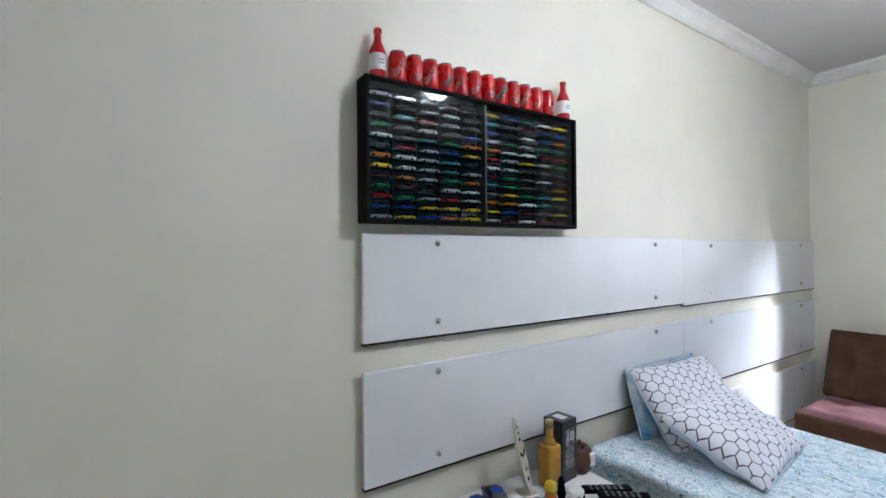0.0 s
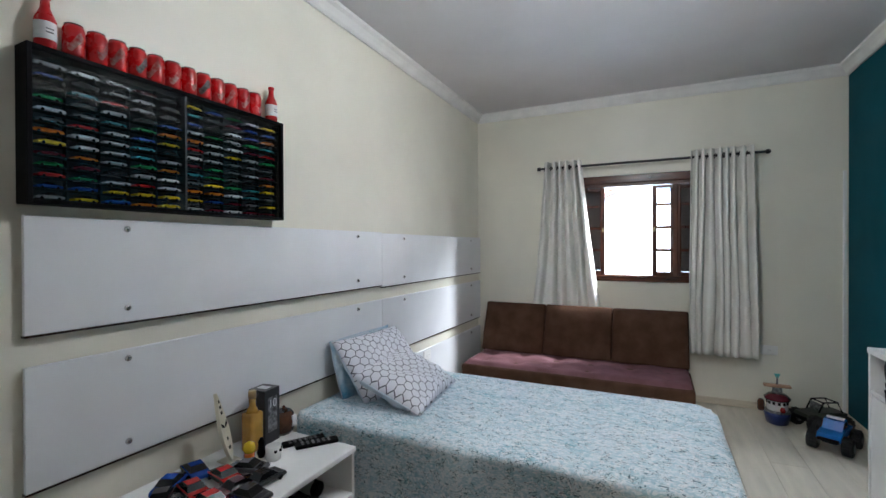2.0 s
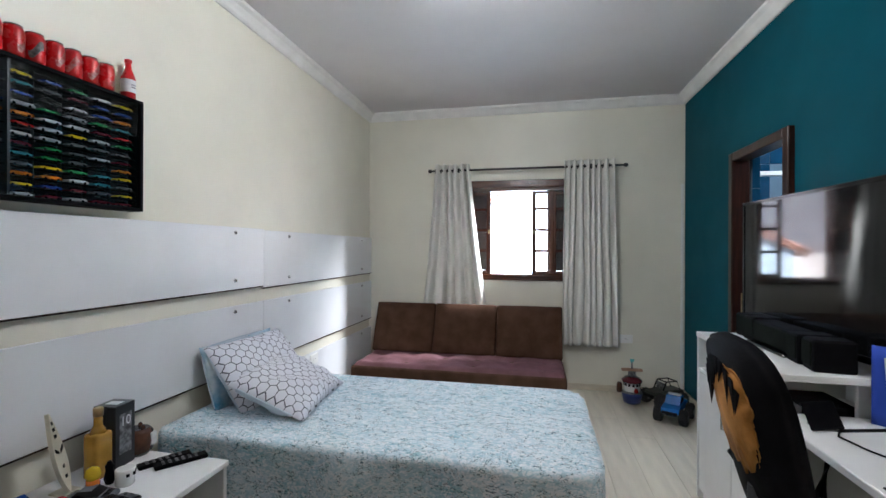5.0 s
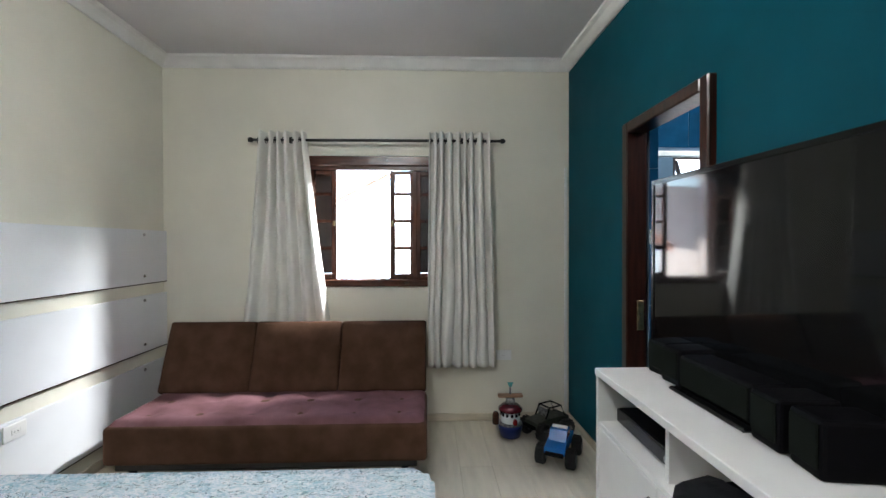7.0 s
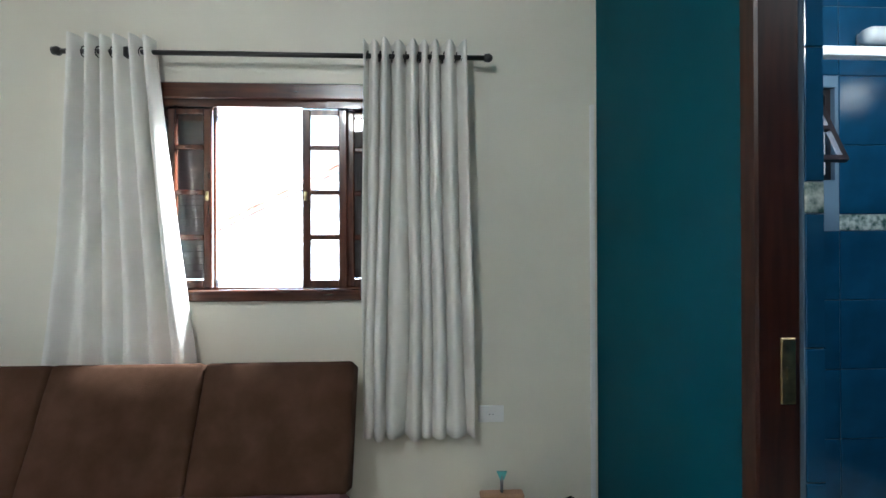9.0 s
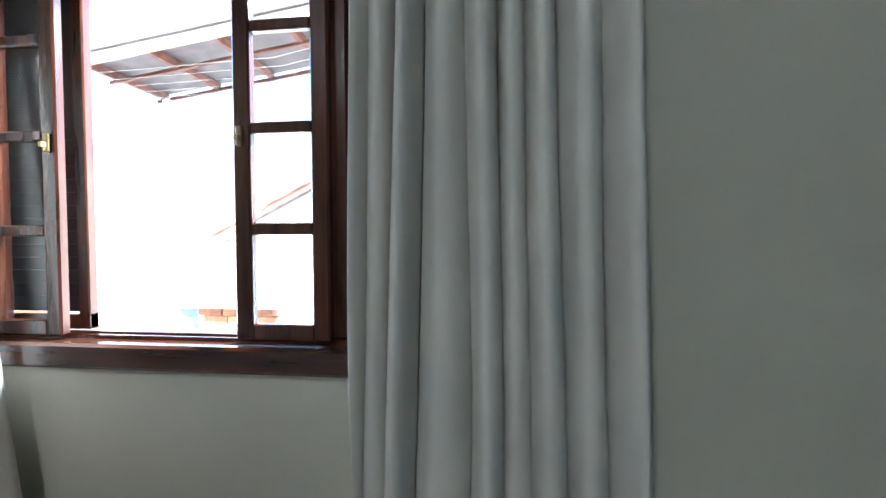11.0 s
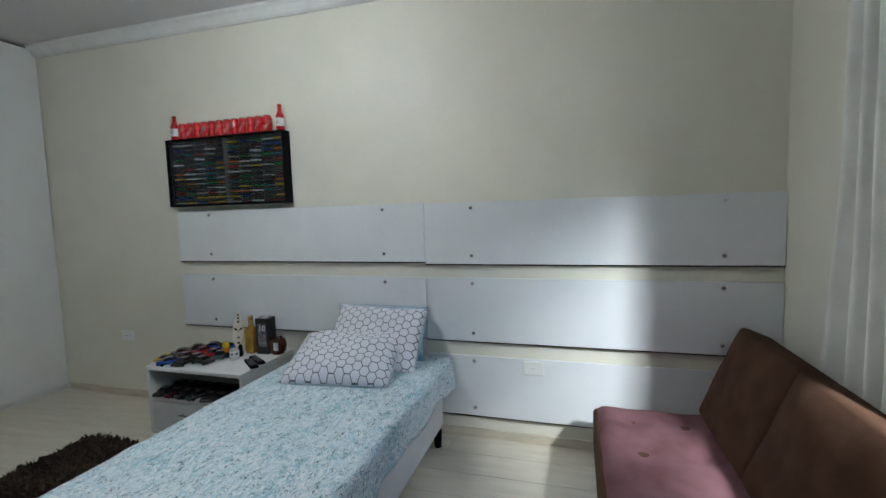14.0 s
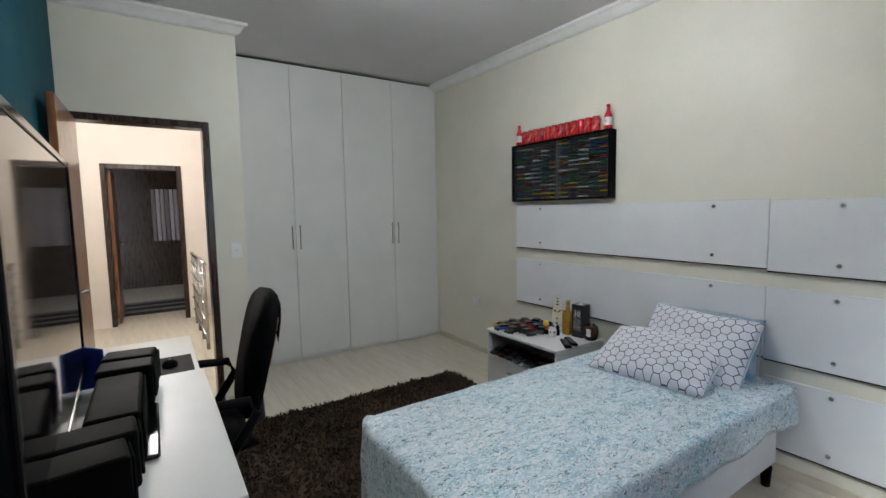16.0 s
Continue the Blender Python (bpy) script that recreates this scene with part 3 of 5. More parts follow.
# ---- bathroom beyond ----
b = cube(3.0, 3.80, 0.0, 0.16, 0, CZ)
box(b, 4.15, 4.75, 0.0, 0.16, 0, CZ)
box(b, 3.80, 4.15, 0.0, 0.16, 0, 1.56)
box(b, 3.80, 4.15, 0.0, 0.16, 2.0, CZ)
BN = struct("wall_bath_north", b, GROUT, "blue glazed tile bathroom wall with a small window", "wall")
BE = struct("wall_bath_east", cube(4.6, 4.75, -2.5, 0.0, 0, CZ), GROUT, "blue glazed tile bathroom wall", "wall")
BS = struct("wall_bath_south", cube(3.16, 4.6, -2.62, -2.5, 0, CZ), GROUT, "blue glazed tile bathroom wall", "wall")
BJ = struct("wall_bath_reveal", cube(3.125, 3.175, -0.970, 0.0, 0, CZ), GROUT, "tiled edge of the bathroom doorway", "wall")
struct("floor_bath", cube(3.13, 4.6, -2.5, 0.0, -0.007, 0.004), mat("pale_bath_floor", (0.45, 0.55, 0.55), 0.3), "pale bathroom floor", "floor")
bw = thing("window_2", (3.975, 0.0, 1.56), "small tilting bathroom window with a dark frame", "window", kind="structure")
b = cube(-0.172, -0.145, 0.02, 0.07, 0.003, 0.437)
box(b, 0.145, 0.172, 0.02, 0.07, 0.003, 0.437)
box(b, -0.145, 0.145, 0.02, 0.07, 0.003, 0.03)
box(b, -0.145, 0.145, 0.02, 0.07, 0.41, 0.437)
part("window_frame", b, LOUVRE, bw)
b = cube(-0.14, -0.115, -0.012, 0.012, -0.36, 0)
box(b, 0.115, 0.14, -0.012, 0.012, -0.36, 0)
box(b, -0.115, 0.115, -0.012, 0.012, -0.36, -0.335)
box(b, -0.115, 0.115, -0.012, 0.012, -0.19, -0.17)
sh = part("sash", b, LOUVRE, bw)
sh.matrix_basis = pose(0, 0.05, 0.40, -24, 0, 0)
pn = part("pane", cube(-0.116, 0.116, -0.003, 0.003, -0.34, -0.002), PANE, sh)
pn.visible_shadow = False
shw = thing("shower_screen", (3.2, -0.62, 0.0), "clear shower screen with a white top rail", "shower screen")
part("rail", cube(0, 1.39, -0.016, 0.016, 1.86, 1.895, 0.004), SWITCH, shw)
g = part("pane", cube(0.72, 1.38, -0.003, 0.003, 0.05, 1.86), PANE, shw)
g.visible_shadow = False
bl = thing("bathroom_light", (4.35, -0.004, 2.22), "oval white wall light on the bathroom tiles", "wall light")
part("base", cube(-0.10, 0.10, -0.02, 0, -0.03, 0.03, 0.008, 2), SWITCH, bl)
part("shade", smooth(lathe(bmesh.new(), [(0.03, -0.11), (0.042, -0.08), (0.045, 0.08), (0.03, 0.11)], 14, (0, -0.05, 0), "x")), WHITECER, bl)

# ---- hall ----
struct("wall_hall_left", cube(3.5, 3.62, -7.75, -4.53, 0, CZ), HALLPAINT, "pinkish white hall wall", "wall")
struct("wall_hall_near", cube(3.09, 3.62, -4.53, -4.41, 0, CZ), HALLPAINT, "hall wall beside the bedroom door", "wall")
b = cube(0.6, 2.285, -7.90, -7.76, 0, CZ)
box(b, 3.145, 3.62, -7.90, -7.76, 0, CZ)
box(b, 2.285, 3.145, -7.90, -7.76, 2.04, CZ)
struct("wall_hall_end", b, HALLPAINT, "pinkish white wall round a dark doorway", "wall")
struct("wall_stairwell", cube(0.48, 0.6, -7.90, -5.87, 0, CZ), CREAM, "beige stairwell wall", "wall")
hd = thing("door_3", (2.715, -7.76, 0), "dark wooden door standing open to an unlit room", "door", kind="structure")
for x0, x1 in ((-0.43, -0.375), (0.375, 0.43)):
    part("frame_post", cube(x0, x1, -0.14, 0.015, 0, 2.045, 0.005), DARKWOOD, hd)
part("frame_head", cube(-0.375, 0.375, -0.14, 0.015, 1.985, 2.045, 0.005), DARKWOOD, hd)
lf = part("leaf", cube(0.335, 0.370, -0.86, -0.14, 0.01, 1.98, 0.003), DOORWOOD, hd, "warm brown varnished door leaf")
part("handle", tube(bmesh.new(), [(0.335, -0.80, 1.03), (0.29, -0.80, 1.03), (0.285, -0.70, 1.03)], 0.009), STEEL, lf, "steel lever handle")
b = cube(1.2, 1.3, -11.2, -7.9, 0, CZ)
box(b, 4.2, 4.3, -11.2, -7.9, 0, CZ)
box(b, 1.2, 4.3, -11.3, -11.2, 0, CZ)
# dark door wood on these walls stands in for the missing light
struct("wall_far_room", b, DARKWOOD, "walls of the far room, its darkness put into their colour", "wall")
fc = thing("far_curtain", (2.15, -11.15, 0.9), "pale striped sheer curtain in the far room", "curtain")
# the folds emit a weak glow in place of daylight behind them
for i in range(7):
    part("fold", lathe(bmesh.new(), [(0.028, 0), (0.032, 0.5), (0.028, 1.0)], 10, (i * 0.075, 0, 0)), glow("sheer_curtain_daylight_%s" % "abcdefg"[i], (0.16, 0.14, 0.15), 0.02 + 0.02 * (i % 3)), fc)
fr_ = thing("far_rug", (2.75, -8.9, 0), "dark striped rug in the far room", "rug")
for i in range(6):
    part("stripe", cube(-0.8, 0.8, -0.55 + i * 0.18, -0.38 + i * 0.18, 0, 0.01 + 0.001 * (i % 2)), RUBBER if i % 2 else PRINT, fr_)


def railing():
    t = thing("stair_railing", (2.24, -6.0, 0), "polished steel stair railing with thin cross bars", "railing")
    part("handrail", tube(bmesh.new(), [(0, 0.1, 0.90), (0, -1.45, 0.90)], 0.024, 12), STEEL, t)
    for k in range(4):
        part("post", tube(bmesh.new(), [(0, -0.45 * k, 0), (0, -0.45 * k, 0.89)], 0.018, 10), STEEL, t)
    for z in (0.18, 0.34, 0.50, 0.66, 0.80):
        part("cross_bar", tube(bmesh.new(), [(0.02, 0.08, z), (0.02, -1.43, z)], 0.008, 8), STEEL, t)


railing()

# ---- bed ----
bed = thing("bed", (1.0, -2.18, 0), "single bed with a white base on black legs", "bed")
part("base", cube(-0.90, 0.90, -0.44, 0.44, 0.10, 0.36, 0.02, 2), LINEN, bed)
part("mattress", smooth(cube(-0.93, 0.92, -0.455, 0.455, 0.362, 0.488, 0.035, 3)), LINEN, bed)
for x in (-0.83, 0.83):
    for y in (-0.38, 0.42):
        part("leg", lathe(bmesh.new(), [(0.020, 0), (0.026, 0.10)], 14, (x, y, 0)), BLACKPL, bed, "black tapered leg")


def bedspread():
    """One cloth over the mattress; it hangs low on the south side and the foot, short on the north."""
    b = bmesh.new()
    hx, hy, r, R = 0.945, 0.470, 0.05, 0.075
    drop_s, drop_n, drop_f = 0.36, 0.16, 0.30
    nx, ny = 84, 64
    g = []
    for i in range(nx + 1):
        row = []
        s = -hx + (2 * hx + drop_f) * i / nx
        for j in range(ny + 1):
            t = -(hy + drop_s) + (2 * hy + drop_s + drop_n) * j / ny
            x, y, z = s, t, 0.497
            # plan with rounded corners at the foot
            qx, qy = max(0.0, s - (hx - R)), max(0.0, abs(t) - (hy - R))
            if qx == 0:
                d, nx_, ny_ = max(0.0, qy - R), 0.0, 1.0
            else:
                ln = math.hypot(qx, qy)
                d, nx_, ny_ = max(0.0, ln - R), qx / ln, qy / ln
            if d:
                d = min(d, 0.40)
                x = hx - R + R * nx_ if qx else s
                y = math.copysign(hy - R + R * ny_, t) if qy else t
                z -= d
                k = min(1.0, d / 0.12)
                wave = noise.noise(Vector((s * 5, t * 1.0, 2.0))) * ny_ + noise.noise(Vector((t * 6, 1.0, 7.0))) * nx_
                out = 0.012 + 0.032 * k * wave + 0.03 * d
                x, y = x + out * nx_, y + math.copysign(out * ny_, t)
            rnd = max(0.0, 1 - (min(hx - s, hy - abs(t)) / r)) if d == 0 else 0
            if d == 0 and s > -hx + 0.05:
                z -= 0.012 * min(1, rnd) ** 2
            if d == 0:
                z += 0.006 * noise.noise(Vector((s * 4, t * 4, 0))) + 0.004 * noise.noise(Vector((s * 11, t * 9, 3)))
            row.append(b.verts.new((x, y, z)))
        g.append(row)
    for i in range(nx):
        for j in range(ny):
            b.faces.new((g[i][j], g[i + 1][j], g[i + 1][j + 1], g[i][j + 1])).smooth = True
    hems = [[v.co.copy() for v in g[-1]], [r[0].co.copy() for r in g], [r[-1].co.copy() for r in g]]
    t = thing("bedspread", (1.0, -2.18, 0), "turquoise, blue and white flecked bedspread spread on the bed", "bedspread")
    for h in hems:
        part("hem", tube(bmesh.new(), h[::2], 0.0045, 6), SPREAD, t)
    ob = part("cloth", b, SPREAD, t)
    md = ob.modifiers.new("thickness", "SOLIDIFY")
    md.thickness, md.offset = 0.006, 1.0


bedspread()


def pillow(m, label, top, back, seed, sx=0.41, sy=0.60, h=0.16):
    t = thing("pillow", m, label, "pillow", "bed pillows")
    b = cushion(bmesh.new(), sx, sy, h, 3.2, 26, 30, 0.030, seed)
    for f in b.faces:
        f.material_index = 0 if f.calc_center_median().z > -0.012 else 1
    part("cover", b, [top, back], t)
    r = bmesh.new()
    n = 40
    pts = []
    for i in range(n + 1):
        a = 2 * math.pi * i / n
        c, s = math.cos(a), math.sin(a)
        q = (abs(c) ** 8 + abs(s) ** 8) ** (-1 / 8)
        pts.append((c * q * sx / 2 * 0.985, s * q * sy / 2 * 0.985, 0))
    part("piping", tube(r, pts, 0.004, 5), GREYCLOTH, t)


pillow(pose(0.205, -2.12, 0.640, 0, 53, -4), "white pillow with dark hexagon lines leaning on the wall panels", HEX, GREYCLOTH, 1.0)
pillow(pose(0.43, -2.20, 0.590, 0, 23, 7), "white hexagon print pillow resting on another pillow", HEX, GREYCLOTH, 4.0)
pillow(pose(0.105, -2.13, 0.635, 0, 74, 0), "pale blue patterned pillow squeezed at the back", BLUEPRINT, BLUEPRINT, 9.0, 0.36, 0.60, 0.10)


# ---- sofa bed ----
def sofa():
    t = thing("sofa_bed", (1.055, -0.6, 0), "brown suede click-clack sofa bed with a mauve tufted seat", "sofa")
    x0, x1 = -0.87, 0.87
    w = (x1 - x0) / 3
    # seat: one tufted slab
    b = bmesh.new()
    nx, ny = 54, 22
    ys = (-0.285, 0.235)
    xs0 = x0 + 0.008
    tufts = [(x0 + w * (i + 0.5) + dx, ys[0] + 0.17 + 0.22 * j) for i in range(3) for j in range(2) for dx in (-0.14, 0.14)]
    g = []
    for i in range(nx + 1):
        row = []
        for j in range(ny + 1):
            x, y = xs0 + (x1 - xs0) * i / nx, ys[0] + (ys[1] - ys[0]) * j / ny
            ed = min(x - xs0, x1 - x, y - ys[0])
            z = 0.368 - 0.040 * max(0, 1 - ed / 0.045) ** 2
            for q in tufts:
                d2 = (x - q[0]) ** 2 + (y - q[1]) ** 2
                z -= 0.018 * math.exp(-d2 / 0.0022) + 0.016 * math.exp(-d2 / 0.011)
            z += 0.005 * noise.noise(Vector((x * 6, y * 6, 1)))
            row.append(b.verts.new((x, y, z)))
        g.append(row)
    for i in range(nx):
        for j in range(ny):
            b.faces.new((g[i][j], g[i + 1][j], g[i + 1][j + 1], g[i][j + 1])).smooth = True
    part("seat", b, SOFA_SEAT, t, "mauve tufted seat top")
    part("seat_side", smooth(cube(xs0 - 0.006, x1 + 0.006, ys[0] - 0.012, ys[1], 0.13, 0.338, 0.022, 3)), SOFA_BACK, t)
    # back: three upright pads that lean
    for i in range(3):
        b = cube(x0 + w * i + 0.001, x0 + w * (i + 1) - 0.001, -0.075, 0.065, 0.0, 0.47, 0.018, 3)
        bmesh.ops.subdivide_edges(b, edges=[e for e in b.edges if e.calc_length() > 0.2], cuts=7, use_grid_fill=True)
        for v in b.verts:
            if v.co.y < -0.05:
                u = (v.co.x - x0 - w * (i + 0.5)) / w
                k = v.co.z / 0.47
                v.co.y -= 0.022 * max(0, 1 - (2 * u) ** 4) * max(0, 1 - (2 * k - 1) ** 4)
                for du in (-0.24, 0.24):
                    v.co.y += 0.028 * math.exp(-(((u - du) * w) ** 2 + (v.co.z - 0.16) ** 2) / 0.003)
                v.co.y += 0.006 * noise.noise(Vector((v.co.x * 7, v.co.z * 7, 5)))
        p = part("back_pad", smooth(b), SOFA_BACK, t)
        p.matrix_basis = pose(0, 0.255, 0.335, -22, 0, 0)
    b = cube(x0 + 0.03, x1 - 0.03, -0.02, 0.02, 0, 0.40)
    p = part("back_frame", b, BLACKMETAL, t)
    p.matrix_basis = pose(0, 0.315, 0.30, -22, 0, 0)
    for x in (x0 + 0.12, x1 - 0.12):
        for y in (-0.22, 0.25):
            part("leg", lathe(bmesh.new(), [(0.018, 0), (0.024, 0.14)], 12, (x, y, 0)), BLACKMETAL, t)
    part("base_frame", cube(x0 + 0.05, x1 - 0.05, -0.26, 0.30, 0.09, 0.135), BLACKMETAL, t)


sofa()


# ---- nightstand ----
def nightstand():
    t = thing("nightstand", (0.03, -3.17, 0), "white nightstand with an open shelf and a drawer on castors", "nightstand")
    y0, y1, X, Z = -0.355, 0.355, 0.50, 0.48
    part("top", cube(0, X, y0, y1, Z - 0.022, Z, 0.003), MDF, t)
    for y in (y0, y1 - 0.018):
        part("side", cube(0, X - 0.01, y, y + 0.018, 0.05, Z - 0.022, 0.002), MDF, t)
    part("shelf", cube(0, X - 0.004, y0 + 0.018, y1 - 0.018, 0.27, 0.288, 0.002), MDF, t)
    part("back", cube(0, 0.012, y0 + 0.018, y1 - 0.018, 0.05, Z - 0.022), MDF, t)
    part("bottom", cube(0.012, X - 0.01, y0 + 0.018, y1 - 0.018, 0.05, 0.068), MDF, t)
    d = part("drawer", cube(X - 0.03, X - 0.008, y0 + 0.021, y1 - 0.021, 0.072, 0.262, 0.003), MDF, t)
    h = tube(bmesh.new(), [(X + 0.014, -0.10, 0.20), (X + 0.014, 0.10, 0.20)], 0.006)
    for y in (-0.085, 0.085):
        tube(h, [(X - 0.008, y, 0.20), (X + 0.014, y, 0.20)], 0.004)
    part("handle", h, STEEL, d, "steel bar handle")
    for x in (0.05, X - 0.06):
        for y in (y0 + 0.06, y1 - 0.06):
            part("castor", lathe(bmesh.new(), [(0.012, -0.012), (0.024, -0.010), (0.024, 0.010), (0.012, 0.012)], 12, (x, y, 0.024), "y"), BLACKPL, t)
            # pin up to the bottom board
            part("castor_stem", tube(bmesh.new(), [(x, y, 0.02), (x, y, 0.052)], 0.006), STEEL, t)


nightstand()


# ---- low cabinet, raised shelf and desk under the television ----
def tv_unit():
    t = thing("tv_cabinet", (2.54, -2.16, 0), "white melamine television cabinet with an open niche and doors", "cabinet")
    X, y0, y1 = 0.44, -0.415, 0.42
    part("top", cube(0, X, y0, y1, 0.850, 0.875, 0.002), MDF, t)
    part("side", cube(0.004, X, y1 - 0.02, y1 - 0.002, 0, 0.85, 0.002), MDF, t)
    b = cube(0.06, X, y0 + 0.06, y0 + 0.078, 0, 0.685, 0.002)
    box(b, 0.27, X, y0 + 0.06, y0 + 0.078, 0.685, 0.85, 0.002)
    part("side", b, MDF, t)
    part("niche_floor", cube(0.008, X, y0 + 0.078, y1 - 0.02, 0.672, 0.690, 0.002), MDF, t)
    part("divider", cube(0.03, X, -0.02, -0.002, 0.69, 0.85), MDF, t)
    part("back", cube(X - 0.012, X, y0 + 0.078, y1 - 0.02, 0.05, 0.85), MDF, t)
    part("plinth", cube(0.03, X - 0.012, y0 + 0.078, y1 - 0.02, 0, 0.05), MDF, t)
    for a, c, hy in ((y0 + 0.08, -0.002, -0.04), (0.002, y1 - 0.021, 0.04)):
        d = part("door", cube(0.008, 0.026, a, c, 0.052, 0.668, 0.003), MDF, t)
        part("handle", tube(bmesh.new(), [(0.008, hy, 0.62), (-0.016, hy, 0.615), (-0.016, hy, 0.50), (0.008, hy, 0.495)], 0.005), STEEL, d, "steel bow handle")
    dk = thing("desk", (2.52, -3.1, 0), "white melamine desk beside the television cabinet", "desk")
    part("desktop", cube(0, 0.50, -0.60, 0.58, 0.700, 0.725, 0.003), MDF, dk)
    part("side", cube(0.03, 0.49, -0.59, -0.572, 0, 0.70, 0.002), MDF, dk)
    part("back_panel", cube(0.46, 0.478, -0.572, 0.57, 0.35, 0.70), MDF, dk)
    part("side", cube(0.10, 0.46, 0.556, 0.574, 0, 0.70, 0.002), MDF, dk)


tv_unit()


def television():
    t = thing("television", (2.838, -2.135, 0.905, 0, 0, 2.7), "large switched-off black flat television on the wall", "television")
    W, H = 1.06, 0.662
    b = cube(0.006, 0.045, -W / 2, W / 2, 0, H, 0.006, 2)
    part("housing", b, GLOSSBLACK, t)
    part("screen", cube(0.0035, 0.0065, -W / 2 + 0.02, W / 2 - 0.02, 0.028, H - 0.018), SCREEN, t)
    b = cube(0.0, 0.008, -W / 2, W / 2, H - 0.018, H, 0.002)
    box(b, 0.0, 0.008, -W / 2, W / 2, 0, 0.028, 0.002)
    box(b, 0.0, 0.008, -W / 2, -W / 2 + 0.02, 0.028, H - 0.018, 0.002)
    box(b, 0.0, 0.008, W / 2 - 0.02, W / 2, 0.028, H - 0.018, 0.002)
    part("bezel", b, GLOSSBLACK, t)
    part("rear_bulge", cube(0.045, 0.085, -0.42, 0.42, 0.06, 0.50, 0.01), BLACKPL, t)
    part("wall_mount", cube(0.085, 0.20, -0.15, 0.15, 0.2, 0.42), BLACKMETAL, t)


television()


def speaker(m, sx, sy, sz, label, foot=False):
    t = thing("speaker", m, label, "speaker", "surround speakers")
    part("cabinet", cube(-sx / 2, sx / 2, -sy / 2, sy / 2, 0.012 if foot else 0, sz, 0.008, 2), BLACKPL, t)
    part("grille", cube(-sx / 2 - 0.006, -sx / 2, -sy / 2 + 0.008, sy / 2 - 0.008, 0.02, sz - 0.008, 0.003), GREYSPK, t)
    if foot:
        part("stand", cube(-sx / 2 - 0.03, sx / 2, -sy / 2 - 0.012, sy / 2 + 0.012, 0, 0.012, 0.005), GLOSSBLACK, t)


ZS = 0.875
for y, x, a in ((-1.82, 2.785, 8), (-1.925, 2.775, 5), (-2.37, 2.745, -4), (-2.485, 2.74, -8)):
    speaker(pose(x, y, ZS, 0, 0, a), 0.13, 0.095, 0.115, "small black cube speaker on the white shelf")
speaker(pose(2.755, -2.145, ZS, 0, 0, 0), 0.10, 0.30, 0.11, "long black centre speaker on a gloss stand", True)
pl = thing("disc_player", (2.77, -1.97, 0.690), "slim black disc player in the cabinet niche", "disc player")
part("body", cube(-0.16, 0.12, -0.19, 0.19, 0.006, 0.055, 0.004), BLACKPL, pl)
part("front", cube(-0.166, -0.16, -0.19, 0.19, 0.008, 0.053, 0.002), GLOSSBLACK, pl)
part("button", lathe(bmesh.new(), [(0.010, -0.172), (0.010, -0.166)], 12, (0, -0.14, 0.03), "x"), STEEL, pl)
for x in (-0.13, 0.09):
    part("foot", cube(x, x + 0.03, -0.16, 0.16, 0, 0.006), RUBBER, pl)
st = thing("set_top_box", (2.77, -2.36, 0.690), "small black set-top box in the cabinet niche", "set-top box")
part("body", cube(-0.10, 0.08, -0.11, 0.11, 0, 0.045, 0.004), BLACKPL, st)
part("front", cube(-0.104, -0.10, -0.10, 0.10, 0.006, 0.040), GLOSSBLACK, st)


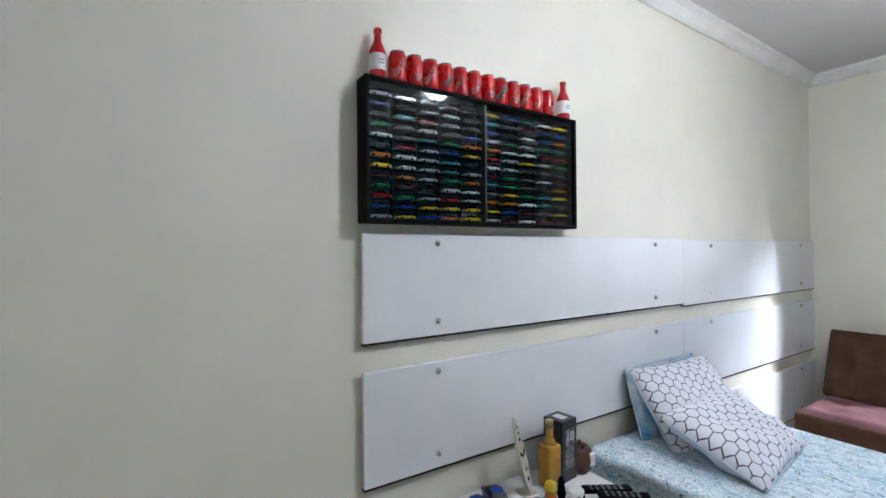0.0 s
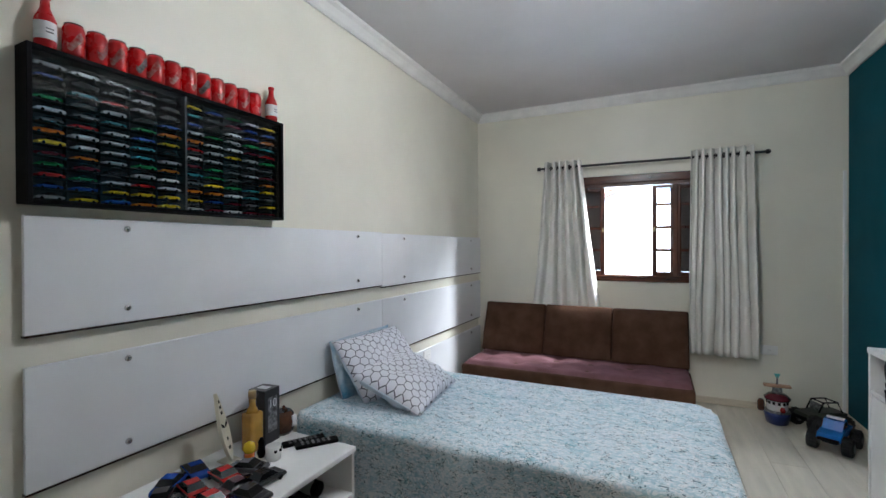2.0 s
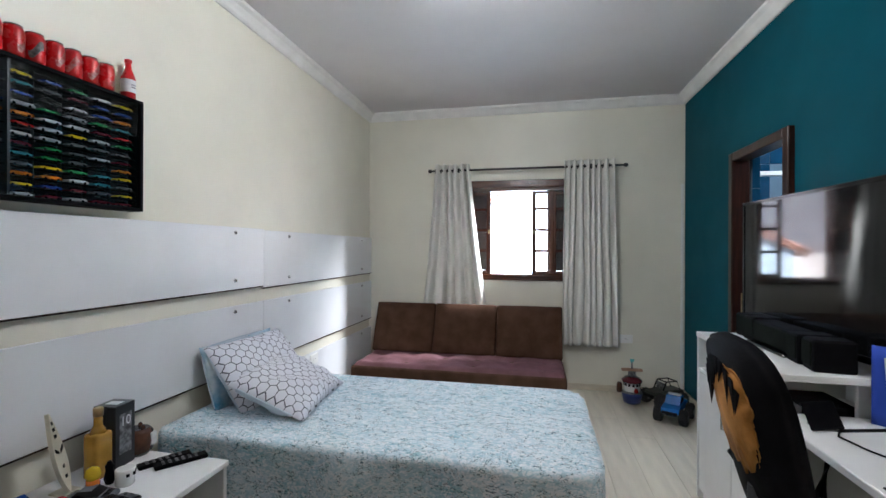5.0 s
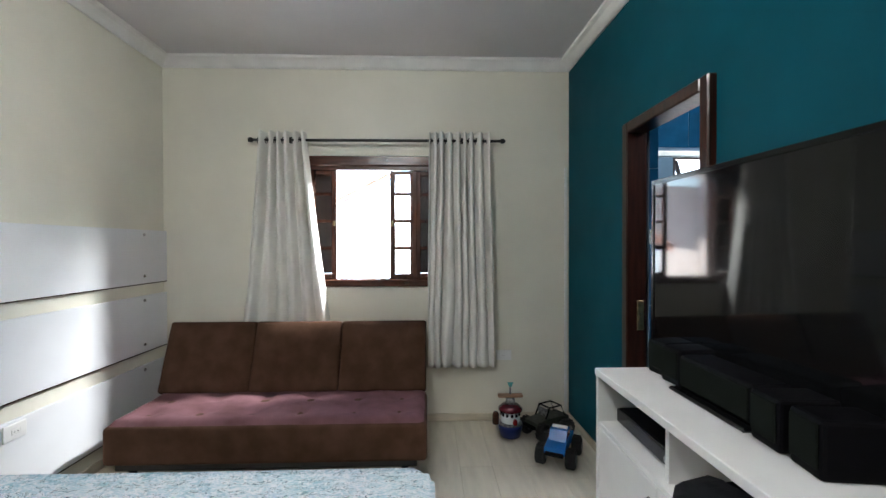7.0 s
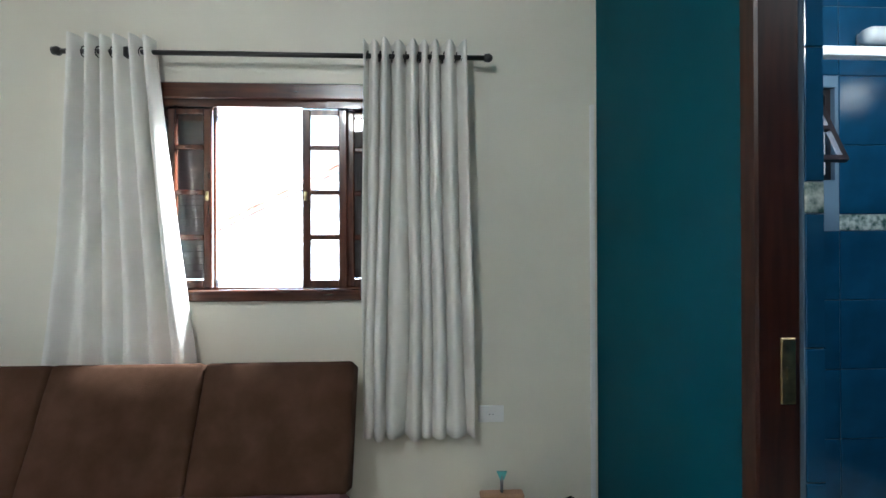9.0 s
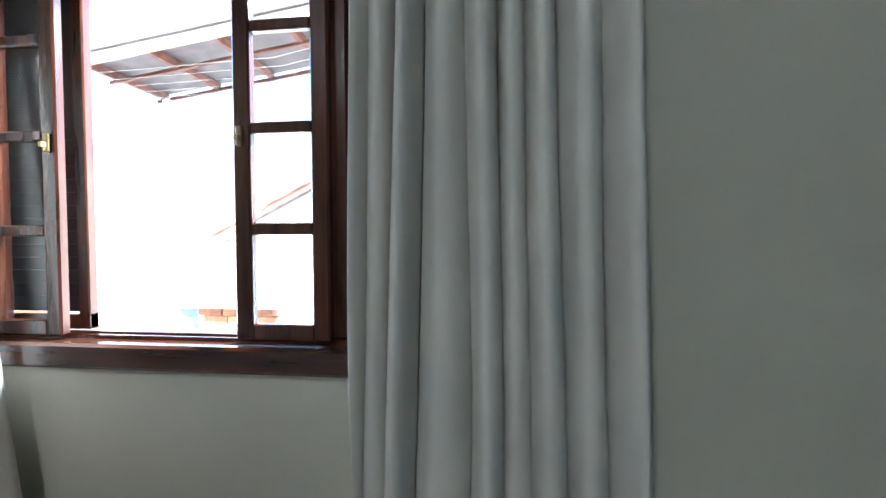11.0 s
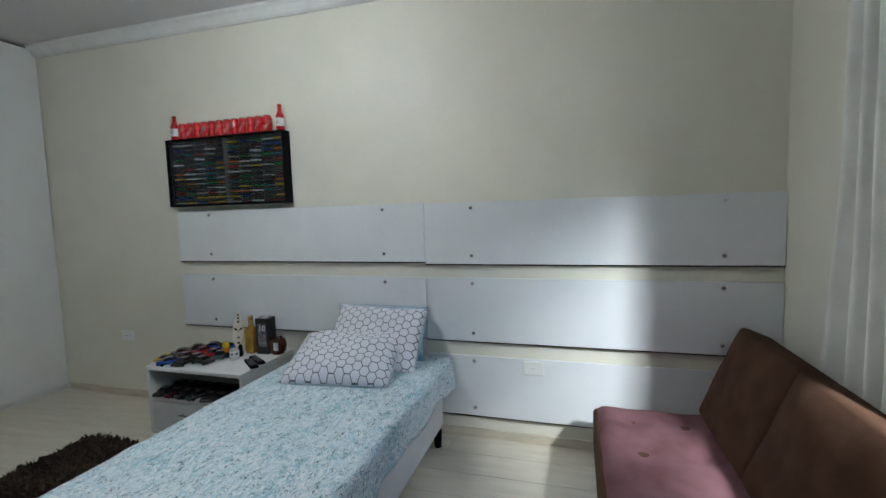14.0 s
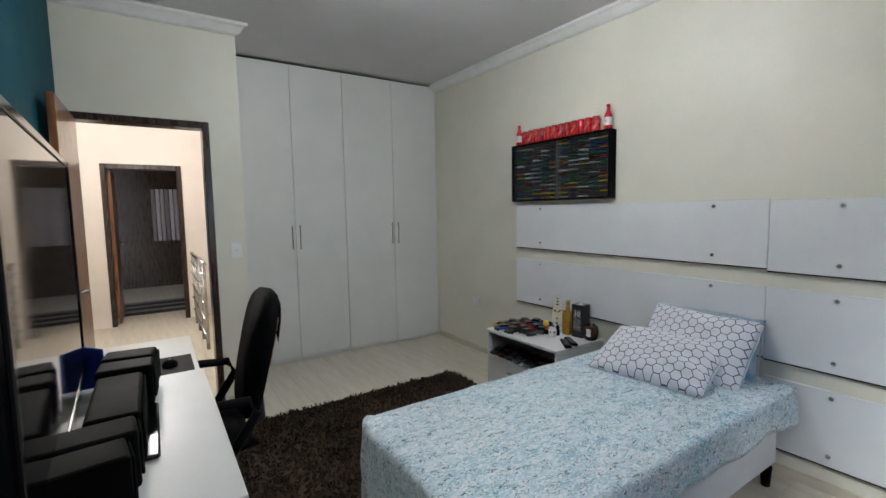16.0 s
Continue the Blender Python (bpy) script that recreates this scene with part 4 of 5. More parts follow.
# ---- office chair ----
def chair():
    t = thing("office_chair", (2.550, -2.94, 0.03), "worn black office chair with a torn backrest showing foam", "chair")
    b = cushion(bmesh.new(), 0.46, 0.46, 0.10, 4.0, 14, 14)
    for v in b.verts:
        v.co += Vector((0.03, 0, 0.45))
    part("seat", b, LEATHER, t)
    # backrest: a tall rounded shield, curved, leaning back
    def shield(scale, y0, y1, m, nm, lab, parent, lift=0.0, ragged=0.0):
        bb = bmesh.new()
        n = 44
        front, rear = [], []
        for ring, yy in ((front, y0), (rear, y1)):
            for i in range(n):
                a = 2 * math.pi * i / n
                c, s = math.cos(a), math.sin(a)
                q = (abs(c) ** 3 + abs(s) ** 3) ** (-1 / 3)
                rg = 1 + ragged * noise.noise(Vector((c * 4, s * 4, 3)))
                hw = (0.215 + 0.02 * s) * scale * rg
                w, z = hw * c * q, 0.30 * scale * s * q * rg + lift
                ring.append(bb.verts.new((yy + 0.30 * w * w, w, z)))
        cen = [bb.verts.new((y0 - 0.022 * scale if y0 < y1 else y0, 0, lift)), bb.verts.new((y1 + 0.02, 0, lift))]
        for i in range(n):
            k = (i + 1) % n
            bb.faces.new((front[i], front[k], rear[k], rear[i]))
            bb.faces.new((front[k], front[i], cen[0]))
            bb.faces.new((rear[i], rear[k], cen[1]))
        bmesh.ops.recalc_face_normals(bb, faces=bb.faces)
        bmesh.ops.bevel(bb, geom=[e for e in bb.edges if e.calc_face_angle(0) > 0.7], offset=0.012, segments=2, affect="EDGES")
        return part(nm, smooth(bb), m, parent, lab)
    back = shield(0.93, -0.033, 0.022, LEATHER, "backrest", "", t)
    back.matrix_basis = pose(-0.240, 0, 0.765, 0, -13, 0)
    shield(0.52, -0.052, -0.030, FOAM, "torn_foam", "torn orange foam patch", back, 0.05, 0.28)
    rnd = random.Random(4)
    for i in range(11):
        a = 0.35 + 2.4 * i / 11
        w, z = 0.112 * math.cos(a), 0.05 + 0.165 * math.sin(a)
        l, xs = rnd.uniform(0.03, 0.10), -0.068 + 0.30 * w * w
        bb = bmesh.new()
        va = [bb.verts.new(p) for p in ((xs + 0.01, w - 0.014, z + 0.02), (xs + 0.01, w + 0.014, z + 0.02), (xs - 0.002, w + rnd.uniform(-0.01, 0.01), z - l), (xs + 0.02, w, z))]
        for f in ((0, 1, 2), (1, 3, 2), (3, 0, 2), (0, 3, 1)):
            bb.faces.new([va[k] for k in f])
        part("torn_strip", bb, LEATHER, back)
    part("back_bar", tube(bmesh.new(), [(-0.24, 0, 0.62), (-0.25, 0, 0.46), (-0.16, 0, 0.40), (0.0, 0, 0.40)], 0.02), BLACKMETAL, t)
    for s in (-1, 1):
        pts = [(0.06, s * 0.25, 0.41), (0.07, s * 0.285, 0.47), (0.10, s * 0.285, 0.63), (0.16, s * 0.285, 0.655), (-0.02, s * 0.285, 0.665), (-0.16, s * 0.28, 0.655), (-0.19, s * 0.275, 0.60), (-0.10, s * 0.265, 0.47), (-0.06, s * 0.25, 0.41)]
        part("armrest", tube(bmesh.new(), pts, 0.019, 10), BLACKPL, t)
    part("gas_column", lathe(bmesh.new(), [(0.030, 0.09), (0.030, 0.24), (0.018, 0.25), (0.018, 0.41)], 14), BLACKMETAL, t)
    for k in range(5):
        a = 2 * math.pi * k / 5 + 0.3
        c, s = math.cos(a), math.sin(a)
        part("base_arm", tube(bmesh.new(), [(0, 0, 0.11), (0.15 * c, 0.15 * s, 0.10), (0.29 * c, 0.29 * s, 0.065)], 0.020), BLACKPL, t)
        part("castor", lathe(bmesh.new(), [(0.010, -0.022), (0.027, -0.02), (0.027, 0.02), (0.010, 0.022)], 14, (0.29 * c, 0.29 * s, 0.027), "y"), BLACKPL, t)


chair()


# ---- rug ----
def rug():
    rnd = random.Random(7)
    x0, x1, y0, y1 = 0.57, 2.46, -3.97, -2.72
    b = bmesh.new()
    box(b, x0 + 0.01, x1 - 0.01, y0 + 0.01, y1 - 0.01, 0.0, 0.012)
    vs, fs = [], []
    for _ in range(15000):
        x, y = rnd.uniform(x0, x1), rnd.uniform(y0, y1)
        a, w, h = rnd.uniform(0, 6.28), rnd.uniform(0.004, 0.009), rnd.uniform(0.018, 0.036)
        nx = noise.noise(Vector((x * 6, y * 6, 0)))
        ny = noise.noise(Vector((x * 6, y * 6, 9)))
        dx, dy = 0.035 * nx + rnd.uniform(-.012, .012), 0.035 * ny + rnd.uniform(-.012, .012)
        k = len(vs)
        c, s = w * math.cos(a), w * math.sin(a)
        vs += [(x - c, y - s, 0.008), (x + c, y + s, 0.008), (x + c * .7 + dx * .5, y + s * .7 + dy * .5, h * .75), (x - c * .7 + dx * .5, y - s * .7 + dy * .5, h * .75), (x + dx, y + dy, h)]
        fs += [(k, k + 1, k + 2, k + 3), (k + 3, k + 2, k + 4)]
    t = thing("rug", (0, 0, 0), "dark brown shaggy rug beside the bed", "rug")
    part("backing", b, RUGM, t)
    me = bpy.data.meshes.new("pile")
    me.from_pydata(vs, [], fs)
    me.materials.append(RUGM)
    p = new("pile", me)
    p.parent = t
    p["kind"] = "stuff"


rug()

# ---- display case of toy cars on the wall ----
def toy_car_mesh(name, L, W, H, paint, round_off=0.0):
    """Low car: shaped body, glazed cabin, four wheels, as one small mesh with three materials."""
    b = bmesh.new()
    prof = [(-0.5, 0.20), (-0.49, 0.50), (-0.40, 0.60), (-0.22, 0.63), (0.26, 0.63), (0.44, 0.54), (0.5, 0.42), (0.49, 0.18)]
    prism(b, [(x * L, z * H) for x, z in prof], -W / 2, W / 2, "y")
    if round_off:
        bmesh.ops.bevel(b, geom=b.edges[:], offset=round_off, segments=2, profile=0.6, affect="EDGES")
    for f in b.faces:
        f.material_index, f.smooth = 0, round_off > 0
    # cabin: dark glass all round, narrower at the painted roof
    low = [b.verts.new((x * L, y * W, 0.62 * H)) for x, y in ((-0.30, -0.46), (0.26, -0.46), (0.26, 0.46), (-0.30, 0.46))]
    top = [b.verts.new((x * L, y * W, 0.98 * H)) for x, y in ((-0.16, -0.34), (0.10, -0.34), (0.10, 0.34), (-0.16, 0.34))]
    for i in range(4):
        b.faces.new((low[i], low[(i + 1) % 4], top[(i + 1) % 4], top[i])).material_index = 1
    b.faces.new(top)
    for x in (-0.30, 0.30):
        for s in (-1, 1):
            k = len(b.faces)
            lathe(b, [(0.20 * H, -0.05 * W), (0.24 * H, 0), (0.20 * H, 0.05 * W)], 8, (x * L, s * W * 0.46, 0.235 * H), "y")
            b.faces.ensure_lookup_table()
            for f in b.faces[k:]:
                f.material_index = 1
    return mesh_of(b, name, [paint, GLOSSBLACK])


CAR_PAINTS = [mat("toy_paint_%s" % n, c, 0.22, vary=0.06, scale=30, coat=0.4) for n, c in (
    ("red", (0.40, 0.012, 0.012)), ("blue", (0.015, 0.06, 0.30)), ("yellow", (0.62, 0.42, 0.01)), ("white", (0.62, 0.63, 0.65)), ("black", (0.012, 0.012, 0.014)),
    ("silver", (0.36, 0.38, 0.40)), ("green", (0.02, 0.22, 0.07)), ("orange", (0.55, 0.15, 0.01)), ("teal", (0.03, 0.20, 0.24)), ("grey", (0.10, 0.11, 0.12)), ("maroon", (0.12, 0.01, 0.02)))]
SMALL_CARS = [toy_car_mesh("toy_car", 0.072, 0.030, 0.022, p) for p in CAR_PAINTS]
BIG_CARS = [toy_car_mesh("toy_car", 0.150, 0.066, 0.048, p, 0.005) for p in CAR_PAINTS]
COLOURS = ["red", "blue", "yellow", "white", "black", "silver", "green", "orange", "teal", "grey", "maroon"]


def display_case():
    y0, y1, z0, z1, X = -3.733, -2.766, 1.462, 1.927, 0.072
    t = thing("display_case", (0.0, y0, z0), "black framed glass display case full of toy cars on the wall", "display case")
    W, H = y1 - y0, z1 - z0
    part("back", cube(0.001, 0.008, 0.012, W - 0.012, 0.012, H - 0.012), mat("dark_blue_grey_backing", (0.020, 0.026, 0.030), 0.5), t)
    for a in (cube(0.001, X, 0, 0.014, 0, H, 0.002), cube(0.001, X, W - 0.014, W, 0, H, 0.002), cube(0.001, X, 0.014, W - 0.014, 0, 0.014, 0.002), cube(0.001, X, 0.014, W - 0.014, H - 0.014, H, 0.002)):
        part("frame", a, BLACKPL, t)
    part("divider", cube(0.008, X - 0.012, W / 2 - 0.004, W / 2 + 0.004, 0.014, H - 0.014), mat("grey_divider", (0.06, 0.065, 0.07), 0.4), t)
    nr, ncol = 13, 10
    dz, dy = (H - 0.034) / nr, (W - 0.04) / ncol
    shelf = mat("smoky_shelf", (0.035, 0.04, 0.042), 0.25)
    for r in range(nr):
        z = 0.016 + r * dz
        part("shelf", cube(0.008, 0.048, 0.014, W - 0.014, z - 0.002, z), shelf, t)
    for c in range(1, ncol):
        if c != 5:
            part("upright", cube(0.008, 0.030, 0.02 + c * dy - 0.001, 0.02 + c * dy + 0.001, 0.014, H - 0.016), shelf, t)
    g = part("pane", cube(X - 0.010, X - 0.008, 0.014, W - 0.014, 0.014, H - 0.014), CASEGLASS, t)
    g.visible_shadow = False
    rnd = random.Random(11)
    weights = [3, 4, 3, 5, 5, 6, 3, 3, 4, 6, 3]
    for r in range(nr):
        for c in range(ncol):
            k = rnd.choices(range(len(CAR_PAINTS)), weights)[0]
            ob = new("toy_car", SMALL_CARS[k])
            ob.matrix_world = pose(0.028, y0 + 0.02 + (c + 0.5) * dy + rnd.uniform(-.004, .004), z0 + 0.016 + r * dz, 0, 0, (90 if rnd.random() < .5 else -90) + rnd.uniform(-6, 6))
            s = rnd.uniform(0.9, 1.08)
            ob.scale = (s, 1, rnd.uniform(0.85, 1.12))
            tagged(ob, "tiny %s toy car on a display case shelf" % COLOURS[k], "toy car", "toy cars in the display case")


display_case()


def can(m, odd):
    t = thing("drink_can", m, "red printed drink can standing on the display case" if not odd else "red drink can with a dark figure print on the display case", "drink can", "cans on the display case")
    part("body", lathe(bmesh.new(), [(0.021, 0), (0.028, 0.006), (0.0295, 0.012), (0.0295, 0.088), (0.024, 0.101)], 20), RED, t)
    part("lid", lathe(bmesh.new(), [(0.024, 0.101), (0.0245, 0.105), (0.021, 0.1035)], 20), LIDM, t, "dull metal can lid")
    b = bmesh.new()
    n = 7
    for i in range(n):
        a0, a1 = -0.9 + 1.5 * i / n, -0.9 + 1.5 * (i + 1) / n
        zz = [0.045 + 0.018 * math.sin(3 * a + 0.4) for a in (a0, a1)]
        w = [0.010 + 0.008 * math.cos(2 * a) for a in (a0, a1)]
        vs = [b.verts.new((0.0299 * math.cos(a), 0.0299 * math.sin(a), z)) for a, z in ((a0, zz[0] - w[0]), (a1, zz[1] - w[1]), (a1, zz[1] + w[1]), (a0, zz[0] + w[0]))]
        b.faces.new(vs)
    bmesh.ops.solidify(b, geom=b.faces[:], thickness=-0.0004)
    part("print", b, PRINT if odd else REDW, t, "dark printed figure" if odd else "pale printed band")


for i in range(12):
    can(pose(0.036, -3.602 + i * 0.0632, 1.9272, 0, 0, (-50 + 37 * i) % 90 - 45), i in (3, 7))


def red_bottle(m):
    t = thing("bottle", m, "red aluminium bottle with a white label on the display case", "bottle", "bottles on the display case")
    part("body", lathe(bmesh.new(), [(0.022, 0), (0.027, 0.004), (0.027, 0.088), (0.022, 0.102), (0.0125, 0.125), (0.011, 0.152)], 20), RED, t)
    part("label", lathe(bmesh.new(), [(0.0274, 0.026), (0.0276, 0.027), (0.0276, 0.078), (0.0274, 0.079)], 20), LABELW, t, "white label with grey bars")
    part("cap", lathe(bmesh.new(), [(0.0135, 0.152), (0.0135, 0.164), (0.011, 0.166)], 16), RED, t)
    for z in (0.045, 0.055):
        part("label_bar", cube(0.0272, 0.0282, -0.010, 0.010, z, z + 0.004), PRINT, t)


red_bottle(pose(0.036, -3.674, 1.9272))
red_bottle(pose(0.036, -2.808, 1.9272))

# ---- things on and in the nightstand ----
ZN = 0.48
rnd = random.Random(5)
pile = [(0.42, -3.46, 2), (0.30, -3.47, 9), (0.46, -3.40, 1), (0.36, -3.38, 0), (0.20, -3.44, 4), (0.24, -3.36, 0), (0.45, -3.30, 4), (0.37, -3.28, 10), (0.26, -3.25, 0), (0.14, -3.37, 1), (0.13, -3.27, 1), (0.29, -3.17, 9), (0.41, -3.20, 4)]
for x, y, k in pile:
    ob = new("toy_car", BIG_CARS[k])
    ob.matrix_world = pose(x, y, ZN + 0.0002, 0, 0, rnd.uniform(0, 180))
    tagged(ob, "%s toy car parked on the nightstand" % COLOURS[k], "toy car", "toy cars on the nightstand")
for i in range(12):
    k = rnd.choice((4, 9, 4, 10, 4, 1))
    ob = new("toy_car", BIG_CARS[k])
    ob.matrix_world = pose(0.36 + 0.11 * (i % 2), -3.44 + (i // 2) * 0.086, 0.2882, 0, 0, rnd.uniform(-20, 20))
    tagged(ob, "%s toy car on the open nightstand shelf" % COLOURS[k], "toy car", "toy cars in the nightstand")

sb = thing("carved_figure", (0.13, -3.14, ZN), "white carved surfboard ornament with dark marks", "ornament")
out = [(0.034 * math.sin(math.pi * min(1, (i / 12) ** 0.8)) + 0.002, 0.275 * i / 12) for i in range(13)]
ring = [(w, z) for w, z in out] + [(-w, z) for w, z in out[::-1]]
bd_ = part("board", prism(bmesh.new(), ring, -0.006, 0.006, "x"), IVORY, sb)
for z, w in ((0.05, 0.008), (0.085, 0.006), (0.19, 0.008), (0.213, 0.007), (0.235, 0.005)):
    part("mark", cube(0.006, 0.0072, -w, w, z, z + 0.012, 0.0004), BLACKPL, bd_)
for s in (-1, 1):
    part("eye", prism(bmesh.new(), [(s * 0.004, 0.135), (s * 0.024, 0.145), (s * 0.026, 0.160), (s * 0.006, 0.146)], 0.006, 0.0075, "x"), BLACKPL, bd_)
bd_.matrix_basis = pose(0.035, 0, 0.004, 0, -13, 32)
part("foot", cube(-0.012, 0.05, -0.03, 0.03, 0, 0.006), IVORY, sb)

gb = thing("liquor_bottle", (0.16, -3.035, ZN), "square golden liquor bottle on the nightstand", "bottle")
part("body", smooth(cube(-0.033, 0.033, -0.033, 0.033, 0, 0.165, 0.012, 3)), GOLD, gb)
part("neck", lathe(bmesh.new(), [(0.030, 0.160), (0.020, 0.178), (0.014, 0.190), (0.014, 0.228)], 16), GOLD, gb)
part("cap", lathe(bmesh.new(), [(0.016, 0.222), (0.016, 0.250), (0.013, 0.252)], 16), BRASS, gb)
bx = thing("bottle_box", (0.13, -2.945, ZN, 0, 0, 6), "black printed carton box on the nightstand", "box")
part("carton", cube(-0.045, 0.045, -0.046, 0.046, 0, 0.235, 0.002), BOXBLACK, bx)
part("print", cube(0.0452, 0.0462, -0.028, 0.028, 0.05, 0.20), PRINT, bx, "grey printed figure")
part("top_print", cube(-0.025, 0.025, -0.018, 0.018, 0.2351, 0.2358), LABELW, bx)
ct = bpy.data.curves.new("number_ten", "FONT")
ct.body, ct.size, ct.extrude, ct.align_x = "10", 0.05, 0.0004, "CENTER"
tx = new("number", ct)
dg = bpy.context.evaluated_depsgraph_get()
me = bpy.data.meshes.new_from_object(tx.evaluated_get(dg))
bpy.data.objects.remove(tx)
me.materials.append(LABELW)
tn = new("number", me)
tn.parent, tn.matrix_basis = bx, pose(0.0466, 0, 0.155, 90, 0, 90)
tn["label"] = "pale number 10"
br = thing("ceramic_pot", (0.14, -2.85, ZN), "small brown glazed barrel pot with a white label", "pot")
part("body", lathe(bmesh.new(), [(0.036, 0), (0.050, 0.018), (0.056, 0.055), (0.050, 0.09), (0.038, 0.104), (0.034, 0.104)], 22), BARREL, br)
part("label", cube(0.040, 0.0555, 0.006, 0.034, 0.035, 0.085, 0.002), LABELW, br)
for a in (0, 2.1, 4.2):
    part("knob", lathe(bmesh.new(), [(0.007, 0.102), (0.008, 0.112), (0.004, 0.118)], 10, (0.022 * math.cos(a), 0.022 * math.sin(a), 0)), BARREL, br)
for i, (x, y, a, w) in enumerate(((0.30, -2.885, -32, 0.021), (0.365, -2.875, -38, 0.024))):
    rc = thing("remote_control", (x, y, ZN, 0, 0, a), "black remote control lying on the nightstand", "remote control", "remote controls")
    part("body", cube(-w, w, -0.09, 0.09, 0, 0.016, 0.005, 2), BLACKPL, rc)
    for r in range(6):
        for c in (-1, 0, 1):
            part("button", cube(c * 0.012 - 0.004, c * 0.012 + 0.004, -0.06 + r * 0.022 - 0.005, -0.06 + r * 0.022 + 0.005, 0.016, 0.0175), PRINT, rc)
pg = thing("small_cup", (0.30, -3.055, ZN), "small white cup with black marks on the nightstand", "cup")
part("cup", lathe(bmesh.new(), [(0.024, 0), (0.029, 0.004), (0.030, 0.056), (0.026, 0.058)], 18), WHITECER, pg)
for a in (-0.5, 0.3, 1.2):
    part("mark", cube(-0.006, 0.006, -0.004, 0.004, 0.036, 0.046), BLACKPL, pg).matrix_basis = pose(0.028 * math.cos(a), 0.028 * math.sin(a), 0)
fg = thing("bird_ornament", (0.24, -3.06, ZN), "little black bird ornament beside the cup", "ornament")
part("ornament_body", lathe(bmesh.new(), [(0.012, 0), (0.018, 0.02), (0.012, 0.05), (0.014, 0.062), (0.006, 0.078)], 12), BLACKPL, fg)
lm = thing("fruit_ornament", (0.27, -3.145, ZN), "small round ornament with a yellow top on a dark stand", "ornament")
part("stand", lathe(bmesh.new(), [(0.032, 0), (0.030, 0.010), (0.018, 0.022), (0.012, 0.03)], 16), GREYSPK, lm)
part("middle", lathe(bmesh.new(), [(0.012, 0.03), (0.020, 0.042), (0.019, 0.062)], 14), CAR_PAINTS[7], lm)
part("top", lathe(bmesh.new(), [(0.019, 0.062), (0.024, 0.074), (0.018, 0.096), (0.005, 0.102)], 14), CAR_PAINTS[2], lm)
hp = thing("headphones", (0.33, -2.92, 0.288), "black headphones lying in the open nightstand shelf", "headphones")
part("band", tube(bmesh.new(), [(0.075 * math.cos(a), 0.0, 0.03 + 0.085 * math.sin(a)) for a in [math.pi * k / 12 for k in range(13)]], 0.006), BLACKPL, hp)
for s in (-1, 1):
    part("ear_cup", lathe(bmesh.new(), [(0.022, -0.014), (0.032, -0.008), (0.032, 0.010), (0.022, 0.014)], 16, (s * 0.075, 0, 0.032), "x"), BLACKPL, hp)


# ---- toys on the floor ----
def toy_truck(m, body, label, roll_cage):
    t = thing("toy_truck", m, label, "toy truck", "toy trucks")
    bb = bmesh.new()
    prism(bb, [(-0.15, 0.085), (-0.15, 0.125), (-0.05, 0.13), (0.04, 0.13), (0.14, 0.118), (0.15, 0.085)], -0.06, 0.06, "y")
    part("body", bb, body, t)
    if roll_cage:
        for s in (-1, 1):
            part("cage_bar", tube(bmesh.new(), [(-0.12, s * 0.052, 0.125), (-0.085, s * 0.05, 0.20), (0.02, s * 0.05, 0.20), (0.055, s * 0.052, 0.13)], 0.006), BLACKPL, t)
        for x in (-0.085, 0.02):
            part("cage_bar", tube(bmesh.new(), [(x, -0.05, 0.20), (x, 0.05, 0.20)], 0.005), BLACKPL, t)
        part("windscreen", cube(0.032, 0.036, -0.045, 0.045, 0.135, 0.19), PRINT, t)
    else:
        part("cab", prism(bmesh.new(), [(-0.07, 0.13), (-0.05, 0.185), (0.025, 0.185), (0.065, 0.13)], -0.052, 0.052, "y"), body, t)
        part("window", prism(bmesh.new(), [(-0.052, 0.140), (-0.040, 0.176), (0.018, 0.176), (0.045, 0.140)], -0.0535, 0.0535, "y"), GLOSSBLACK, t)
        part("light_bar", cube(-0.03, 0.0, -0.045, 0.045, 0.185, 0.198, 0.003), LABELW, t)
    part("bumper", cube(0.145, 0.165, -0.055, 0.055, 0.075, 0.098, 0.004), BLACKPL, t)
    part("chassis", cube(-0.13, 0.13, -0.035, 0.035, 0.06, 0.09), BLACKPL, t)
    for x in (-0.10, 0.105):
        for s in (-1, 1):
            w = part("wheel", lathe(bmesh.new(), [(0.030, -0.030), (0.052, -0.027), (0.057, -0.01), (0.057, 0.01), (0.052, 0.027), (0.030, 0.030)], 18, (x, s * 0.088, 0.057), "y"), RUBBER, t)
            part("rim", lathe(bmesh.new(), [(0.026, -0.032), (0.026, 0.032)], 10, (x, s * 0.088, 0.057), "y"), PRINT, w)
            part("tread", tread(x, s * 0.088), RUBBER, w)
    return t


def tread(x, y):
    b = bmesh.new()
    for k in range(14):
        a = 2 * math.pi * k / 14
        c, s = math.cos(a), math.sin(a)
        vs = bmesh.ops.create_cube(b, size=1)["verts"]
        for v in vs:
            p = Vector((v.co.x * 0.006 + 0.057, v.co.y * 0.044, v.co.z * 0.010))
            v.co = Vector((x + p.x * c - p.z * s, y + p.y, 0.060 + p.x * s + p.z * c))
    return b


toy_truck(pose(2.745, -0.62, 0.0025, 0, 0, -118), BLUEPL, "bright blue toy monster truck on the floor", False)
toy_truck(pose(2.76, -0.27, 0.0025, 0, 0, -152), OLIVE, "dark olive toy off-road car with a roll cage", True)


